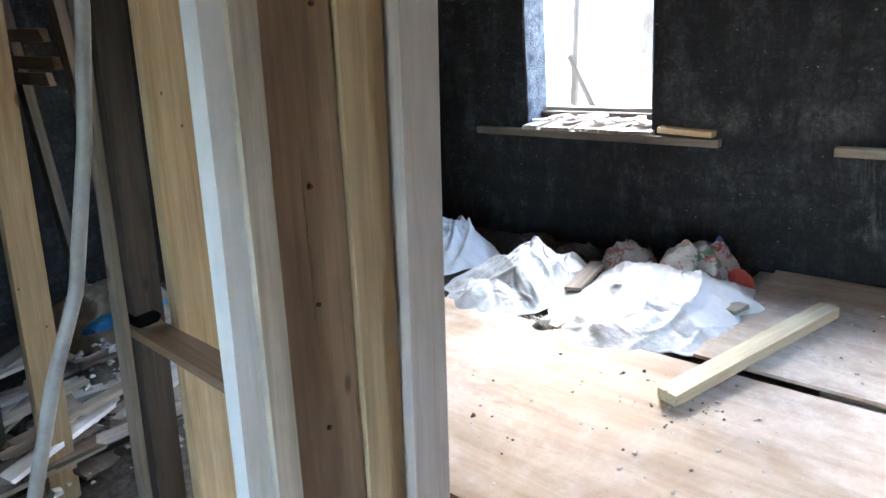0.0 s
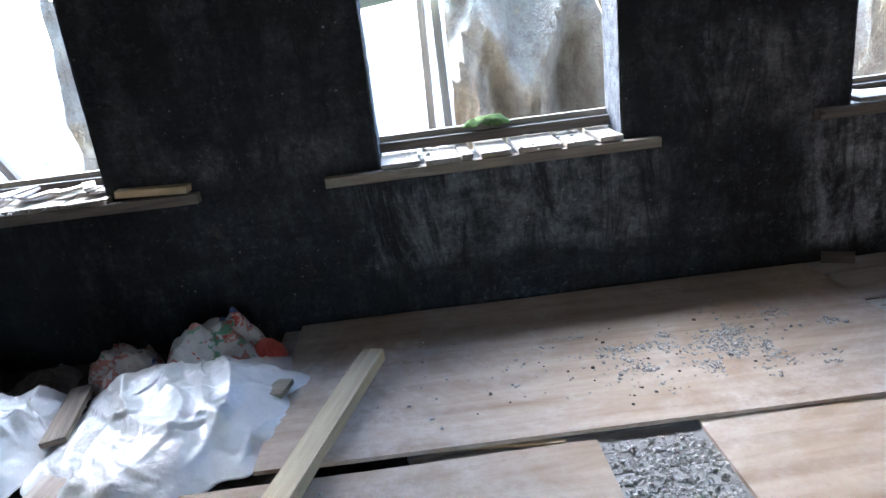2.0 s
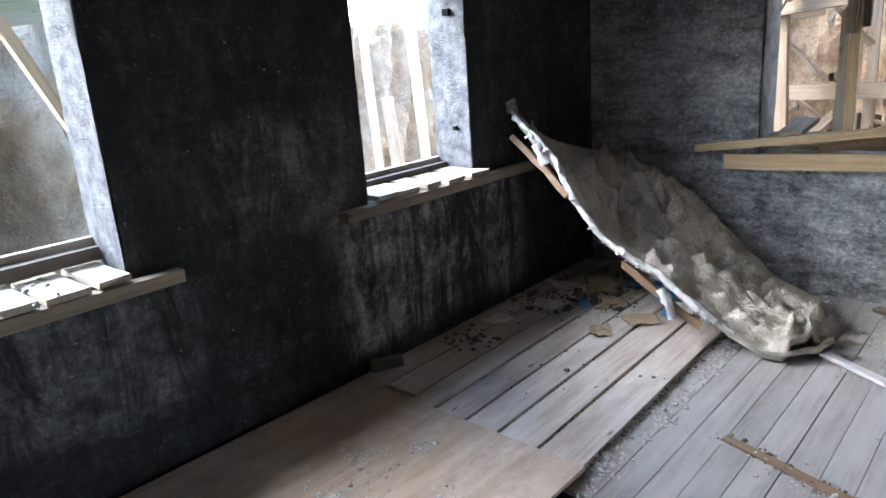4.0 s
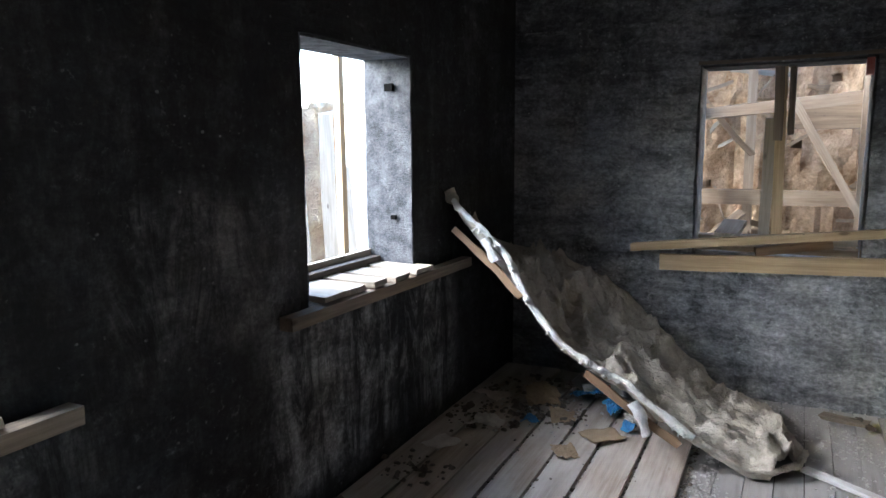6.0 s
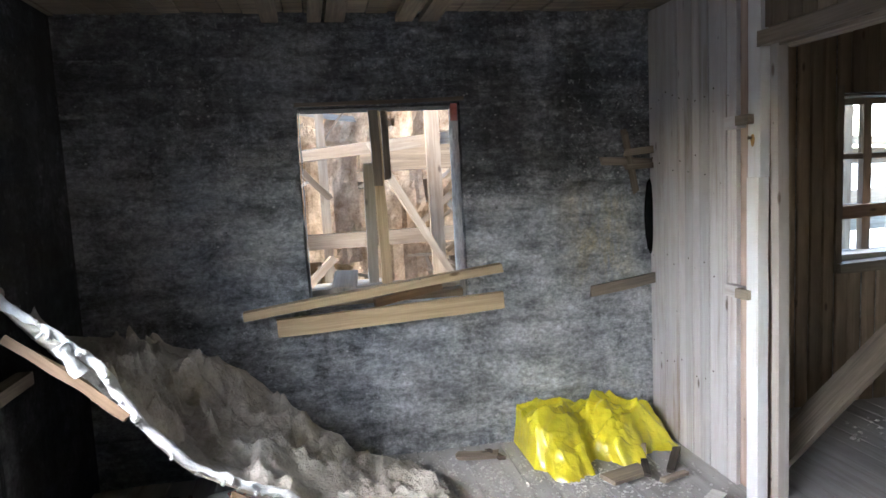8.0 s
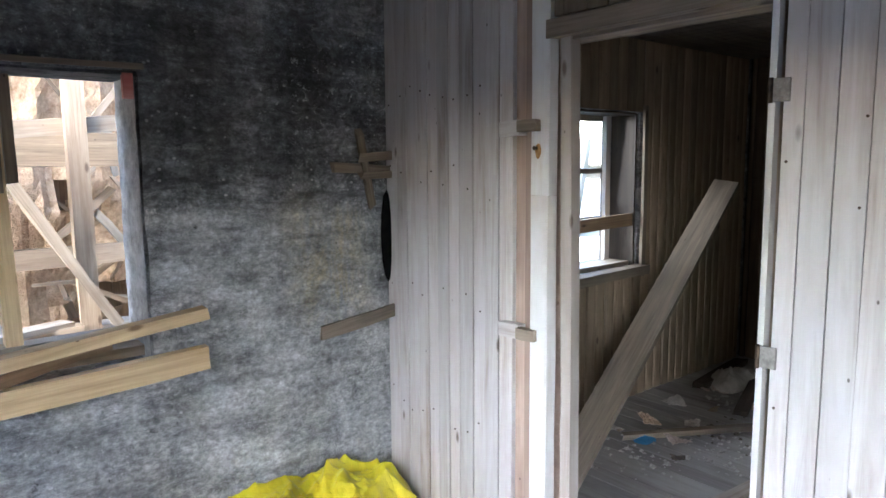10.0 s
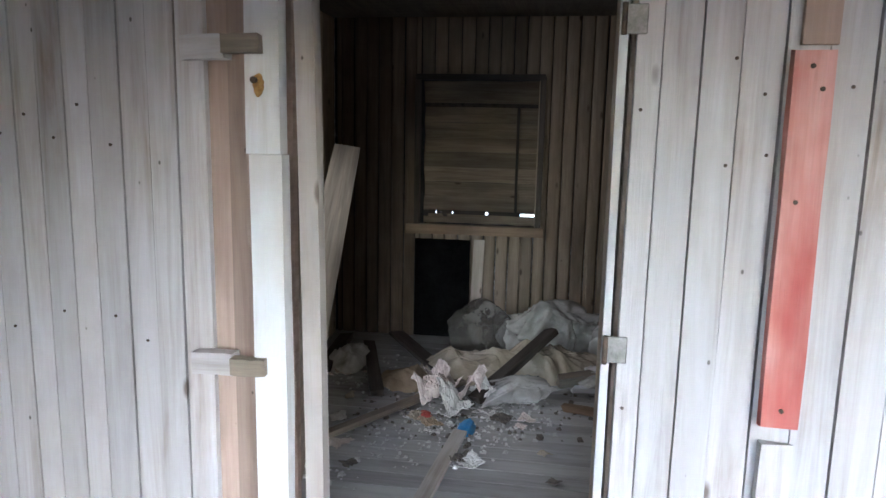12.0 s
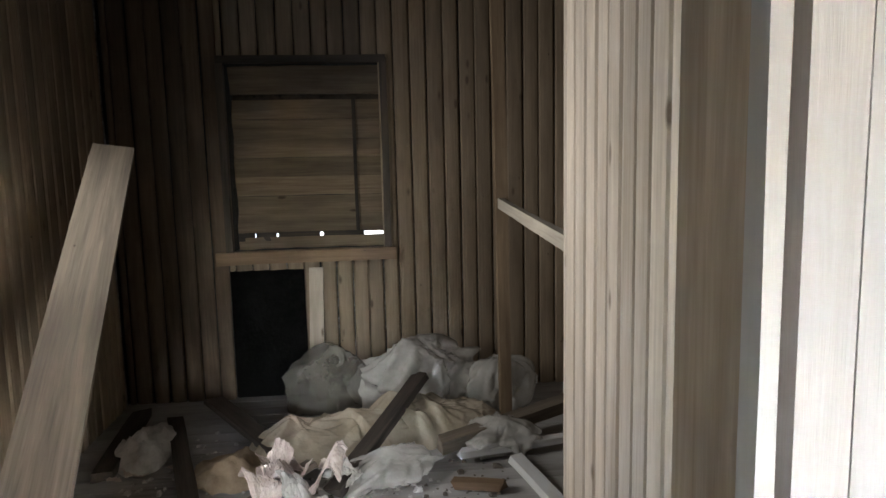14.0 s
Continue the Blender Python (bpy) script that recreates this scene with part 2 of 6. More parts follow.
SOOT = concrete("sooty_concrete", (0.011, 0.012, 0.013), (0.03, 0.032, 0.034), (0.19, 0.195, 0.2), 0.685, (0.95, 1.0, 1.08), 0.08,
                drips=((1, -0.5, 1.15, 0.25, 0.78, (0.30, 0.31, 0.31), 0.5), (1, 1.9, 3.35, 0.1, 0.78, (0.40, 0.41, 0.41), 0.85), (1, 1.25, 2.05, 0.8, 1.3, (0.24, 0.24, 0.24), 0.6), (1, -1.5, -0.5, 0.84, 1.0, (0.3, 0.29, 0.27), 0.35)))
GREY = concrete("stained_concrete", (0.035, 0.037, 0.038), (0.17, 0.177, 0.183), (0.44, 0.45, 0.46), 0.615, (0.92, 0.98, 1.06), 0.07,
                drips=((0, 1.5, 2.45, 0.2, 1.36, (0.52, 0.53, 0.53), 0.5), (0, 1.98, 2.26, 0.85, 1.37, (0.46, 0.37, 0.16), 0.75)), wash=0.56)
PALE_CONCRETE = plain("bare_concrete", (0.03, 0.034, 0.04), (0.17, 0.18, 0.195), 14, 0.9, 0.9, 0.025)
# Lighter copy of the jamb concrete; light on the far window's jambs painted in.
LIT_CONCRETE = plain("lit_jamb_concrete", (0.26, 0.255, 0.245), (0.62, 0.62, 0.61), 12, 0.9, 0.9, 0.02)
PINE = wood("pine", (0.36, 0.25, 0.13), (0.62, 0.47, 0.28))
NEW_PINE = wood("fresh_pine", (0.52, 0.42, 0.25), (0.74, 0.65, 0.45))
OLD_PINE = wood("weathered_pine", (0.14, 0.11, 0.085), (0.34, 0.28, 0.21), (0.07, 0.06, 0.05), 0.5)
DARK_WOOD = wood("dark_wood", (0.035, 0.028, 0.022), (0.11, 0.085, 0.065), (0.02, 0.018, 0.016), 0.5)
BROWN_WOOD = wood("brown_wood", (0.19, 0.12, 0.07), (0.34, 0.23, 0.14), (0.10, 0.065, 0.04), 0.5)
WHITE_BOARD = wood("white_painted_board", (0.27, 0.205, 0.16), (0.46, 0.385, 0.33), (0.32, 0.255, 0.215), 0.5, True, (0.60, 0.605, 0.625), 0.50)
JAMB = wood("weathered_jamb", (0.36, 0.30, 0.25), (0.55, 0.49, 0.44), (0.24, 0.18, 0.13), 0.4, True, (0.44, 0.42, 0.40), 0.55)
PALE_JAMB = wood("pale_door_jamb", (0.42, 0.37, 0.32), (0.6, 0.56, 0.52), (0.3, 0.22, 0.16), 0.35, False, (0.68, 0.68, 0.69), 0.42)
BROWN_LINING = wood("split_brown_lining", (0.34, 0.25, 0.17), (0.60, 0.49, 0.38), (0.10, 0.07, 0.045), 0.6)
PINK_BOARD = wood("pinkish_bare_board", (0.34, 0.24, 0.19), (0.5, 0.38, 0.31), (0.2, 0.14, 0.11), 0.4)
PEELING = wood("peeling_white_paint", (0.40, 0.32, 0.22), (0.55, 0.46, 0.33), (0.34, 0.22, 0.10), 0.35, False, (0.76, 0.77, 0.78), 0.38)
RED_BOARD = wood("red_painted_board", (0.50, 0.22, 0.18), (0.76, 0.50, 0.45), (0.33, 0.05, 0.04), 0.85, False, (0.60, 0.17, 0.14), 0.60)
BEAD = wood("beadboard", (0.22, 0.165, 0.11), (0.34, 0.262, 0.18), (0.10, 0.07, 0.045), 0.5)
# Darker copy of BEAD with the shade left of window_5 painted in.
SHADED_BEAD = wood("shaded_beadboard", (0.095, 0.065, 0.042), (0.19, 0.135, 0.09), (0.04, 0.028, 0.02), 0.6)
SHUTTER = wood("dirty_shutter_board", (0.17, 0.12, 0.075), (0.36, 0.28, 0.19), (0.08, 0.055, 0.035), 0.6)
PALE_BEAD = wood("pale_beadboard", (0.50, 0.42, 0.33), (0.74, 0.65, 0.54), (0.22, 0.17, 0.12), 0.35)
GREY_FLOOR = wood("grey_floor_board", (0.22, 0.205, 0.19), (0.38, 0.36, 0.335), (0.46, 0.44, 0.42), 0.5, False, (0.40, 0.39, 0.38), 0.55)
LOOSE_BOARD = wood("loose_floor_board", (0.30, 0.235, 0.18), (0.54, 0.47, 0.40), (0.66, 0.64, 0.61), 0.6)
PLY = plywood("plywood", (0.33, 0.235, 0.16), (0.46, 0.36, 0.265), (0.60, 0.55, 0.49))
MOSSY_WOOD = wood("mossy_wood", (0.36, 0.37, 0.22), (0.62, 0.61, 0.46), (0.22, 0.30, 0.06), 0.6)
RUST = plain("rust_stain", (0.22, 0.10, 0.03), (0.50, 0.30, 0.10), 60, 0.9, 0.2)
SILVER_WOOD = wood("silver_grey_wood", (0.28, 0.25, 0.2), (0.52, 0.46, 0.38), (0.2, 0.16, 0.1), 0.4)
SHED_WOOD = wood("shed_wood", (0.16, 0.105, 0.06), (0.36, 0.26, 0.16), (0.08, 0.05, 0.03), 0.6)
TAN_WOOD = wood("tan_rotten_wood", (0.28, 0.20, 0.13), (0.52, 0.415, 0.30), (0.15, 0.095, 0.055), 0.65)
RUBBLE = plain("plaster_rubble", (0.3, 0.29, 0.27), (0.7, 0.69, 0.66), 40, 0.95, 0.5)
DARK_RUBBLE = plain("dark_rubble", (0.05, 0.045, 0.04), (0.2, 0.17, 0.14), 30, 0.95, 0.5)
DIRT = plain("dirt", (0.03, 0.026, 0.022), (0.10, 0.085, 0.07), 5, 0.95, 0.6)
GROUND = plain("outdoor_ground", (0.2, 0.19, 0.14), (0.46, 0.44, 0.37), 1.3, 0.95, 0.8, 0.05)
ROCK = plain("pale_rock", (0.30, 0.25, 0.19), (0.62, 0.56, 0.48), 1.6, 0.9, 0.9, 0.06)
BLEACHED = plain("bleached_slab", (0.62, 0.44, 0.28), (0.98, 0.86, 0.64), 6, 0.9, 1.0, 0.12, 10)
SHED_CLAY = plain("mottled_brown_wall", (0.26, 0.15, 0.075), (0.74, 0.55, 0.36), 6, 0.9, 0.8, 0.03)
MOSS = plain("moss", (0.035, 0.075, 0.012), (0.13, 0.21, 0.04), 45, 0.95, 0.8)
ZINC = plain("dull_zinc", (0.16, 0.15, 0.14), (0.36, 0.35, 0.33), 25, 0.6, 0.2, 0.003, 6, 0.4)
IRON = plain("rusty_iron", (0.03, 0.022, 0.018), (0.12, 0.08, 0.055), 30, 0.7, 0.3, 0.003, 6, 0.5)
FELT = plain("dirty_felt", (0.36, 0.325, 0.27), (0.70, 0.66, 0.58), 7, 0.95, 0.9, 0.025)
FELT_EDGE = plain("white_stuffing", (0.74, 0.75, 0.74), (0.93, 0.94, 0.93), 30, 0.95, 0.8, 0.015)
PINK_PAPER = plain("pinkish_paper", (0.50, 0.40, 0.34), (0.76, 0.68, 0.63), 14, 0.8, 0.2)
PAPER = plain("paper", (0.5, 0.48, 0.44), (0.74, 0.72, 0.68), 9, 0.85, 0.2)
CARD = plain("cardboard", (0.30, 0.22, 0.14), (0.44, 0.34, 0.23), 9, 0.85, 0.2)
BLUE = plain("blue_plastic", (0.02, 0.14, 0.36), (0.06, 0.30, 0.58), 8, 0.45, 0.3)
RED_RAG = plain("red_cloth", (0.4, 0.05, 0.04), (0.6, 0.14, 0.1), 9, 0.9, 0.3)
# Near black: the shade inside holes as a colour, and a charred block.
BLACK_HOLE = plain("black_char_and_hole_shade", (0.004, 0.004, 0.004), (0.012, 0.012, 0.012), 6, 0.95, 0.2)
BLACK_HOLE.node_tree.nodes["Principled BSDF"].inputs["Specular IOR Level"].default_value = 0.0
GREY_PIPE = plain("grey_conduit", (0.26, 0.26, 0.25), (0.4, 0.4, 0.38), 9, 0.5, 0.1)


def sheeting(name, low, high, rough, through=0.0, size=7.0, bump=0.3):
    """Thin plastic with crisp crumple facets."""
    k = Mat(name, rough)
    n = k.noise(4, 6, 0.65)
    k.b.inputs["Coat Weight"].default_value = 0.35
    k.b.inputs["Coat Roughness"].default_value = 0.12
    if through:
        k.b.inputs["Transmission Weight"].default_value = through
        k.b.inputs["IOR"].default_value = 1.15
    h = None
    for scale, amp in ((size, 1.0), (size * 2.7, 0.45), (size * 6.5, 0.18)):
        v = k.node("ShaderNodeTexVoronoi", Scale=scale)
        v.feature = "DISTANCE_TO_EDGE"
        d = k.t.nodes.new("ShaderNodeMapping")
        wob = k.t.nodes.new("ShaderNodeTexNoise")
        wob.inputs["Scale"].default_value = 3.0
        k.link(k.co, wob.inputs["Vector"])
        mix = k.mix(0.12, k.co, wob.outputs["Color"])
        k.link(mix, d.inputs["Vector"])
        k.link(d.outputs[0], v.inputs["Vector"])
        e = k.math("MULTIPLY", v.outputs["Distance"], amp)
        h = e if h is None else k.math("ADD", h, e)
    return k.done(k.ramp(n, [(0.35, low), (0.65, high)]), h, bump, 0.05)


WHITE_FILM = sheeting("white_plastic_film", (0.66, 0.68, 0.69), (0.82, 0.83, 0.835), 0.3, 0.0, 8.0, 0.14)
CLEAR_FILM = sheeting("milky_plastic_film", (0.33, 0.28, 0.205), (0.52, 0.455, 0.36), 0.26, 0.0, 9.0, 0.12)
THIN_FILM = sheeting("clear_plastic_film", (0.62, 0.60, 0.55), (0.85, 0.83, 0.79), 0.12, 0.0, 10.0, 0.2)
THIN_FILM.node_tree.nodes["Principled BSDF"].inputs["Alpha"].default_value = 0.5
GREY_FILM = sheeting("dark_plastic_film", (0.16, 0.15, 0.13), (0.34, 0.32, 0.28), 0.16, 0.0, 8.0, 0.2)
GREY_FILM.node_tree.nodes["Principled BSDF"].inputs["Alpha"].default_value = 0.6
YELLOW = sheeting("yellow_tarpaulin", (0.50, 0.42, 0.008), (0.74, 0.66, 0.03), 0.33, 0.0, 7.0, 0.2)


def patched():
    """Cloth in patches of red, white, green and blue."""
    k = Mat("printed_cloth", 0.9)
    v = k.node("ShaderNodeTexVoronoi", Scale=13.0)
    k.link(k.mix(0.35, k.co, k.t.nodes.new("ShaderNodeTexNoise").outputs["Color"]), v.inputs["Vector"])
    s = k.t.nodes.new("ShaderNodeSeparateColor")
    k.link(v.outputs["Color"], s.inputs[0])
    r = k.t.nodes.new("ShaderNodeValToRGB")
    r.color_ramp.interpolation = "CONSTANT"
    e = r.color_ramp.elements
    for i in range(4):
        e.new(0.5)
    for el, (p, c) in zip(e, [(0, (0.5, 0.49, 0.47)), (0.34, (0.42, 0.09, 0.07)), (0.52, (0.5, 0.47, 0.44)), (0.76, (0.16, 0.3, 0.2)), (0.83, (0.06, 0.12, 0.3)), (0.88, (0.42, 0.2, 0.17))]):
        el.position, el.color = p, rgb(c)
    k.link(s.outputs[0], r.inputs[0])
    return k.done(k.mix(0.35, r.outputs[0], k.ramp(k.noise(20), [(0.3, 0.25), (0.7, 0.8)]), "MULTIPLY"), k.noise(20), 0.4)


PRINT = patched()

glass = Mat("window_glass", 0.03)
glass.b.inputs["Transmission Weight"].default_value = 1.0
glass.b.inputs["IOR"].default_value = 1.45
glass.b.inputs["Base Color"].default_value = (0.9, 0.93, 0.9, 1)
GLASS = glass.m


# ---- building helpers ----
def thing(name, at, label, category, group="", kind=""):
    ob = new(name)
    ob.matrix_basis = Matrix.Translation(at)
    ob.empty_display_size = 0.1
    return tagged(ob, label, category, group, kind)


def finish(name, bm, mat, parent=None, label="", m=None, smooth=False):
    me = bpy.data.meshes.new(name)
    bmesh.ops.recalc_face_normals(bm, faces=bm.faces)
    if smooth:
        for f in bm.faces:
            f.smooth = True
    bm.to_mesh(me)
    bm.free()
    me.materials.append(mat)
    return place(name, me, parent, label, m)


def place(name, me, parent=None, label="", m=None):
    ob = new(name, me)
    ob.matrix_basis = m or Matrix()
    if parent is not None:
        base = parent.matrix_basis.copy()
        if parent.parent is not None:
            base = parent.parent.matrix_basis @ parent.matrix_parent_inverse @ base
        ob.parent = parent
        ob.matrix_parent_inverse = base.inverted()
    if label:
        ob["label"] = label
    return ob


def box_bm(lo, hi, bevel=0.0):
    bm = bmesh.new()
    bmesh.ops.create_cube(bm, size=1)
    for v in bm.verts:
        v.co = Vector([lo[i] + (v.co[i] + 0.5) * (hi[i] - lo[i]) for i in range(3)])
    if bevel:
        bmesh.ops.bevel(bm, geom=bm.edges[:], offset=bevel, segments=1, affect="EDGES")
    return bm


rnd = random.Random(4)


def plank_mesh(length, width, thick, rough=0.003, cuts=5, ragged=0.0):
    """A sawn board along X from 0 to length, a little bowed and worn, its ends perhaps ragged."""
    verts, faces = [], []
    bow, cup = rnd.uniform(-1, 1) * rough, rnd.uniform(-1, 1) * rough
    for i in range(cuts + 1):
        s = i / cuts
        arch = math.sin(math.pi * s)
        for y, z in ((-1, -1), (1, -1), (1, 1), (-1, 1)):
            x = s * length
            if ragged and i in (0, cuts):
                x += rnd.uniform(-ragged, ragged)
            j = rough * 0.5
            verts.append((x, y * width / 2 + bow * arch + rnd.uniform(-j, j), z * thick / 2 + cup * arch + rnd.uniform(-j, j) * 0.5))
    for i in range(cuts):
        for a in range(4):
            b = (a + 1) % 4
            faces.append((i * 4 + a, i * 4 + b, i * 4 + 4 + b, i * 4 + 4 + a))
    n = cuts * 4
    faces += [(3, 2, 1, 0), (n, n + 1, n + 2, n + 3)]
    me = bpy.data.meshes.new("plank")
    me.from_pydata(verts, [], faces)
    return me


def along(p0, p1, normal):
    """The pose that lays X from p0 to p1 and Z near normal."""
    x = (Vector(p1) - Vector(p0)).normalized()
    y = Vector(normal).cross(x).normalized()
    z = x.cross(y)
    m = Matrix((x, y, z)).transposed().to_4x4()
    m.translation = Vector(p0)
    return m


def plank(name, p0, p1, width, thick, normal, mat, parent=None, label="", rough=0.003, ragged=0.0, cuts=5):
    me = plank_mesh((Vector(p1) - Vector(p0)).length, width, thick, rough, cuts, ragged)
    me.name = name
    me.materials.append(mat)
    return place(name, me, parent, label, along(p0, p1, normal))


def lone_plank(name, p0, p1, width, thick, normal, mat, label, category="board", group="", rough=0.003, ragged=0.004):
    return tagged(plank(name, p0, p1, width, thick, normal, mat, None, "", rough, ragged), label, category, group)


def wall(name, axis, near, far, u0, u1, z0, z1, holes, mat, label, step=0.14, rough=0.007):
    """A thick wall with openings through it. axis: the way it faces; near, far: its two faces; holes: (u0, u1, z0, z1)."""
    def cuts(a, b, marks):
        marks = sorted({a, b, *marks})
        out = []
        for p, q in zip(marks, marks[1:]):
            n = max(1, round((q - p) / step))
            out += [p + (q - p) * i / n for i in range(n)]
        return out + [b]
    us = cuts(u0, u1, [h[0] for h in holes] + [h[1] for h in holes])
    zs = cuts(z0, z1, [h[2] for h in holes] + [h[3] for h in holes])
    open_cell = lambda i, j: not (0 <= i < len(us) - 1 and 0 <= j < len(zs) - 1) or any(
        h[0] - 1e-6 < (us[i] + us[i + 1]) / 2 < h[1] and h[2] - 1e-6 < (zs[j] + zs[j + 1]) / 2 < h[3] for h in holes)
    bm, seen = bmesh.new(), {}

    def vert(i, j, k):
        if (i, j, k) not in seen:
            w = near if k == 0 else far
            u, z = us[i], zs[j]
            d = 0.0
            if any(h[0] - 0.01 < u < h[1] + 0.01 and h[2] - 0.01 < z < h[3] + 0.01 for h in holes):
                d = rough
            p = [w, u + rnd.uniform(-d, d), z + rnd.uniform(-d, d)] if axis == "x" else [u + rnd.uniform(-d, d), w, z + rnd.uniform(-d, d)]
            seen[i, j, k] = bm.verts.new(p)
        return seen[i, j, k]
    for i in range(len(us) - 1):
        for j in range(len(zs) - 1):
            if open_cell(i, j):
                continue
            for k in (0, 1):
                bm.faces.new([vert(i, j, k), vert(i + 1, j, k), vert(i + 1, j + 1, k), vert(i, j + 1, k)])
            for di, dj, (a, b) in ((-1, 0, ((0, 0), (0, 1))), (1, 0, ((1, 0), (1, 1))), (0, -1, ((0, 0), (1, 0))), (0, 1, ((0, 1), (1, 1)))):
                if open_cell(i + di, j + dj):
                    bm.faces.new([vert(i + a[0], j + a[1], 0), vert(i + b[0], j + b[1], 0), vert(i + b[0], j + b[1], 1), vert(i + a[0], j + a[1], 1)])
    return tagged(finish(name, bm, mat), label, "wall", kind="structure")


def ridges(seed, n, span, length, width, height, heading=None):
    """The folds of crumpled cloth or film: a height over the plan, as sharp-crested, slightly curved creases."""
    r = random.Random(seed * 7 + 1)
    lines = []
    for _ in range(n):
        a = r.uniform(0, math.pi) if heading is None else heading + r.gauss(0, 0.5)
        lines.append((r.uniform(-1, 1) * span[0], r.uniform(-1, 1) * span[1], math.cos(a), math.sin(a), r.uniform(*length), r.uniform(*width), r.uniform(*height) * r.choice((1, 1, 1, -0.6)), r.uniform(-0.6, 0.6)))

    def lift(x, y):
        z = 0.0
        for cx, cy, ca, sa, ln, wd, h, bend in lines:
            dx, dy = x - cx, y - cy
            s = dx * ca + dy * sa
            w = 1 - abs(s) / ln
            if w > 0:
                d = abs(dy * ca - dx * sa + bend * s * s / ln) / (wd * (0.35 + 0.65 * w))
                if d < 1:
                    z += h * w ** 0.6 * (1 - d) ** 1.25
        return z
    return lift


def heap(name, centre, size, height, mat, parent=None, label="", seed=0, folds=1.0, cells=44, shape=None):
    """A crumpled sheet or bag lying in a heap: a closed skin with folds, flat below."""
    bm = bmesh.new()
    off = Vector((seed * 3.7, seed * 1.9, seed * 0.7))
    rows = []
    big, little = max(size), min(size)
    lift = ridges(seed, 22, size, (0.25 * big, 0.7 * big), (0.10 * little, 0.28 * little), (0.07 * height, 0.2 * height))
    for i in range(cells + 1):
        row = []
        for j in range(cells + 1):
            u, v = i / cells * 2 - 1, j / cells * 2 - 1
            p = Vector((u * size[0], v * size[1], 0))
            wob = 1 + 0.22 * noise.noise(p.normalized() * 1.8 + off) if p.length else 1
            r = math.hypot(u, v) / wob
            env = max(0.0, 1 - r * r) ** 0.6 if r < 1 else 0.0
            if shape:
                env *= shape(u, v)
            ridge = 1 - abs(noise.noise((p + off) * 5.5)) * 2.2
            small = 1 - abs(noise.noise((p * 1.3 + off) * 13)) * 2
            z = env * (height * (0.52 + folds * (0.16 * ridge + 0.05 * small)) + folds * lift(p.x, p.y))
            k = min(1.0, 1.0 / r) if r > 1 else 1.0
            row.append(bm.verts.new((centre[0] + p.x * k, centre[1] + p.y * k, centre[2] + max(z, 0.002 if r < 1 else 0.0))))
        rows.append(row)
    for i in range(cells):
        for j in range(cells):
            bm.faces.new([rows[i][j], rows[i + 1][j], rows[i + 1][j + 1], rows[i][j + 1]])
    bmesh.ops.remove_doubles(bm, verts=bm.verts, dist=0.0008)
    return finish(name, bm, mat, parent, label, smooth=True)


def drape(name, centre, size, height, mat, parent=None, seed=0, peak=(0.0, 0.0), crease=0.25, cells=70, slump=2.2):
    """Thin sheeting thrown over a heap: a broad crumpled top that falls in creases to a ragged hem. slump: how flat the top is."""
    bm = bmesh.new()
    off = Vector((seed * 2.3, seed * 4.1, seed * 1.3))
    grid = {}
    long = ridges(seed, 16, size, (0.35 * size[0], 0.9 * size[0]), (0.05, 0.13), (0.35 * crease * height, 1.0 * crease * height), 0.5)
    short = ridges(seed + 3, int(170 * size[0]), size, (0.06, 0.24), (0.01, 0.03), (0.12 * crease * height, 0.45 * crease * height))
    for i in range(cells + 1):
        for j in range(cells * 2):
            r, a = i / cells, math.pi * j / cells
            d = Vector((math.cos(a), math.sin(a), 0))
            hem = 1 + 0.22 * noise.noise(d * 1.5 + off) + 0.12 * noise.noise(d * 4.5 + off)
            x = peak[0] * size[0] * (1 - r) + d.x * size[0] * hem * r
            y = peak[1] * size[1] * (1 - r) + d.y * size[1] * hem * r
            p = Vector((x, y, 0))
            big = noise.noise(p * 2.6 + off)
            body = max(0.0, 1 - r ** slump)
            z = height * body * (0.82 + 0.45 * big)
            z += (long(x, y) + short(x, y)) * min(1.0, (1 - r) * 5)
            grid[i, j] = bm.verts.new((centre[0] + x, centre[1] + y, centre[2] + (max(z, 0.003 + 0.004 * (i % 2)) if i < cells else 0.0)))
    for i in range(cells):
        for j in range(cells * 2):
            k = (j + 1) % (cells * 2)
            bm.faces.new([grid[i, j], grid[i + 1, j], grid[i + 1, k], grid[i, k]])
    bmesh.ops.remove_doubles(bm, verts=bm.verts, dist=0.0006)
    return finish(name, bm, mat, parent, "", smooth=True)


def crumbs(name, spots, mat, label, size=(0.006, 0.02), category="debris"):
    """Many small broken bits strewn over round spots (x, y, z, radius, how many), as one object."""
    verts, faces = [], []
    for x, y, z, r, n in spots:
        for _ in range(n):
            a, d = rnd.uniform(0, 6.283), r * rnd.random() ** 0.7
            s = rnd.uniform(*size) * (0.6 + 0.8 * rnd.random() ** 3)
            px, py = x + d * math.cos(a), y + d * math.sin(a)
            q = len(verts)
            for c in ((-1, -1, 0), (1, -1, 0), (1, 1, 0), (-1, 1, 0), (-0.6, -0.6, 1), (0.7, -0.5, 1), (0.5, 0.7, 1), (-0.6, 0.5, 1)):
                verts.append((px + s * c[0] * rnd.uniform(0.5, 1), py + s * c[1] * rnd.uniform(0.5, 1), z + s * 0.9 * c[2] * rnd.uniform(0.4, 1)))
            faces += [tuple(q + i for i in f) for f in ((3, 2, 1, 0), (4, 5, 6, 7), (0, 1, 5, 4), (1, 2, 6, 5), (2, 3, 7, 6), (3, 0, 4, 7))]
    me = bpy.data.meshes.new(name)
    me.from_pydata(verts, [], faces)
    me.materials.append(mat)
    return tagged(new(name, me), label, category, kind="stuff")


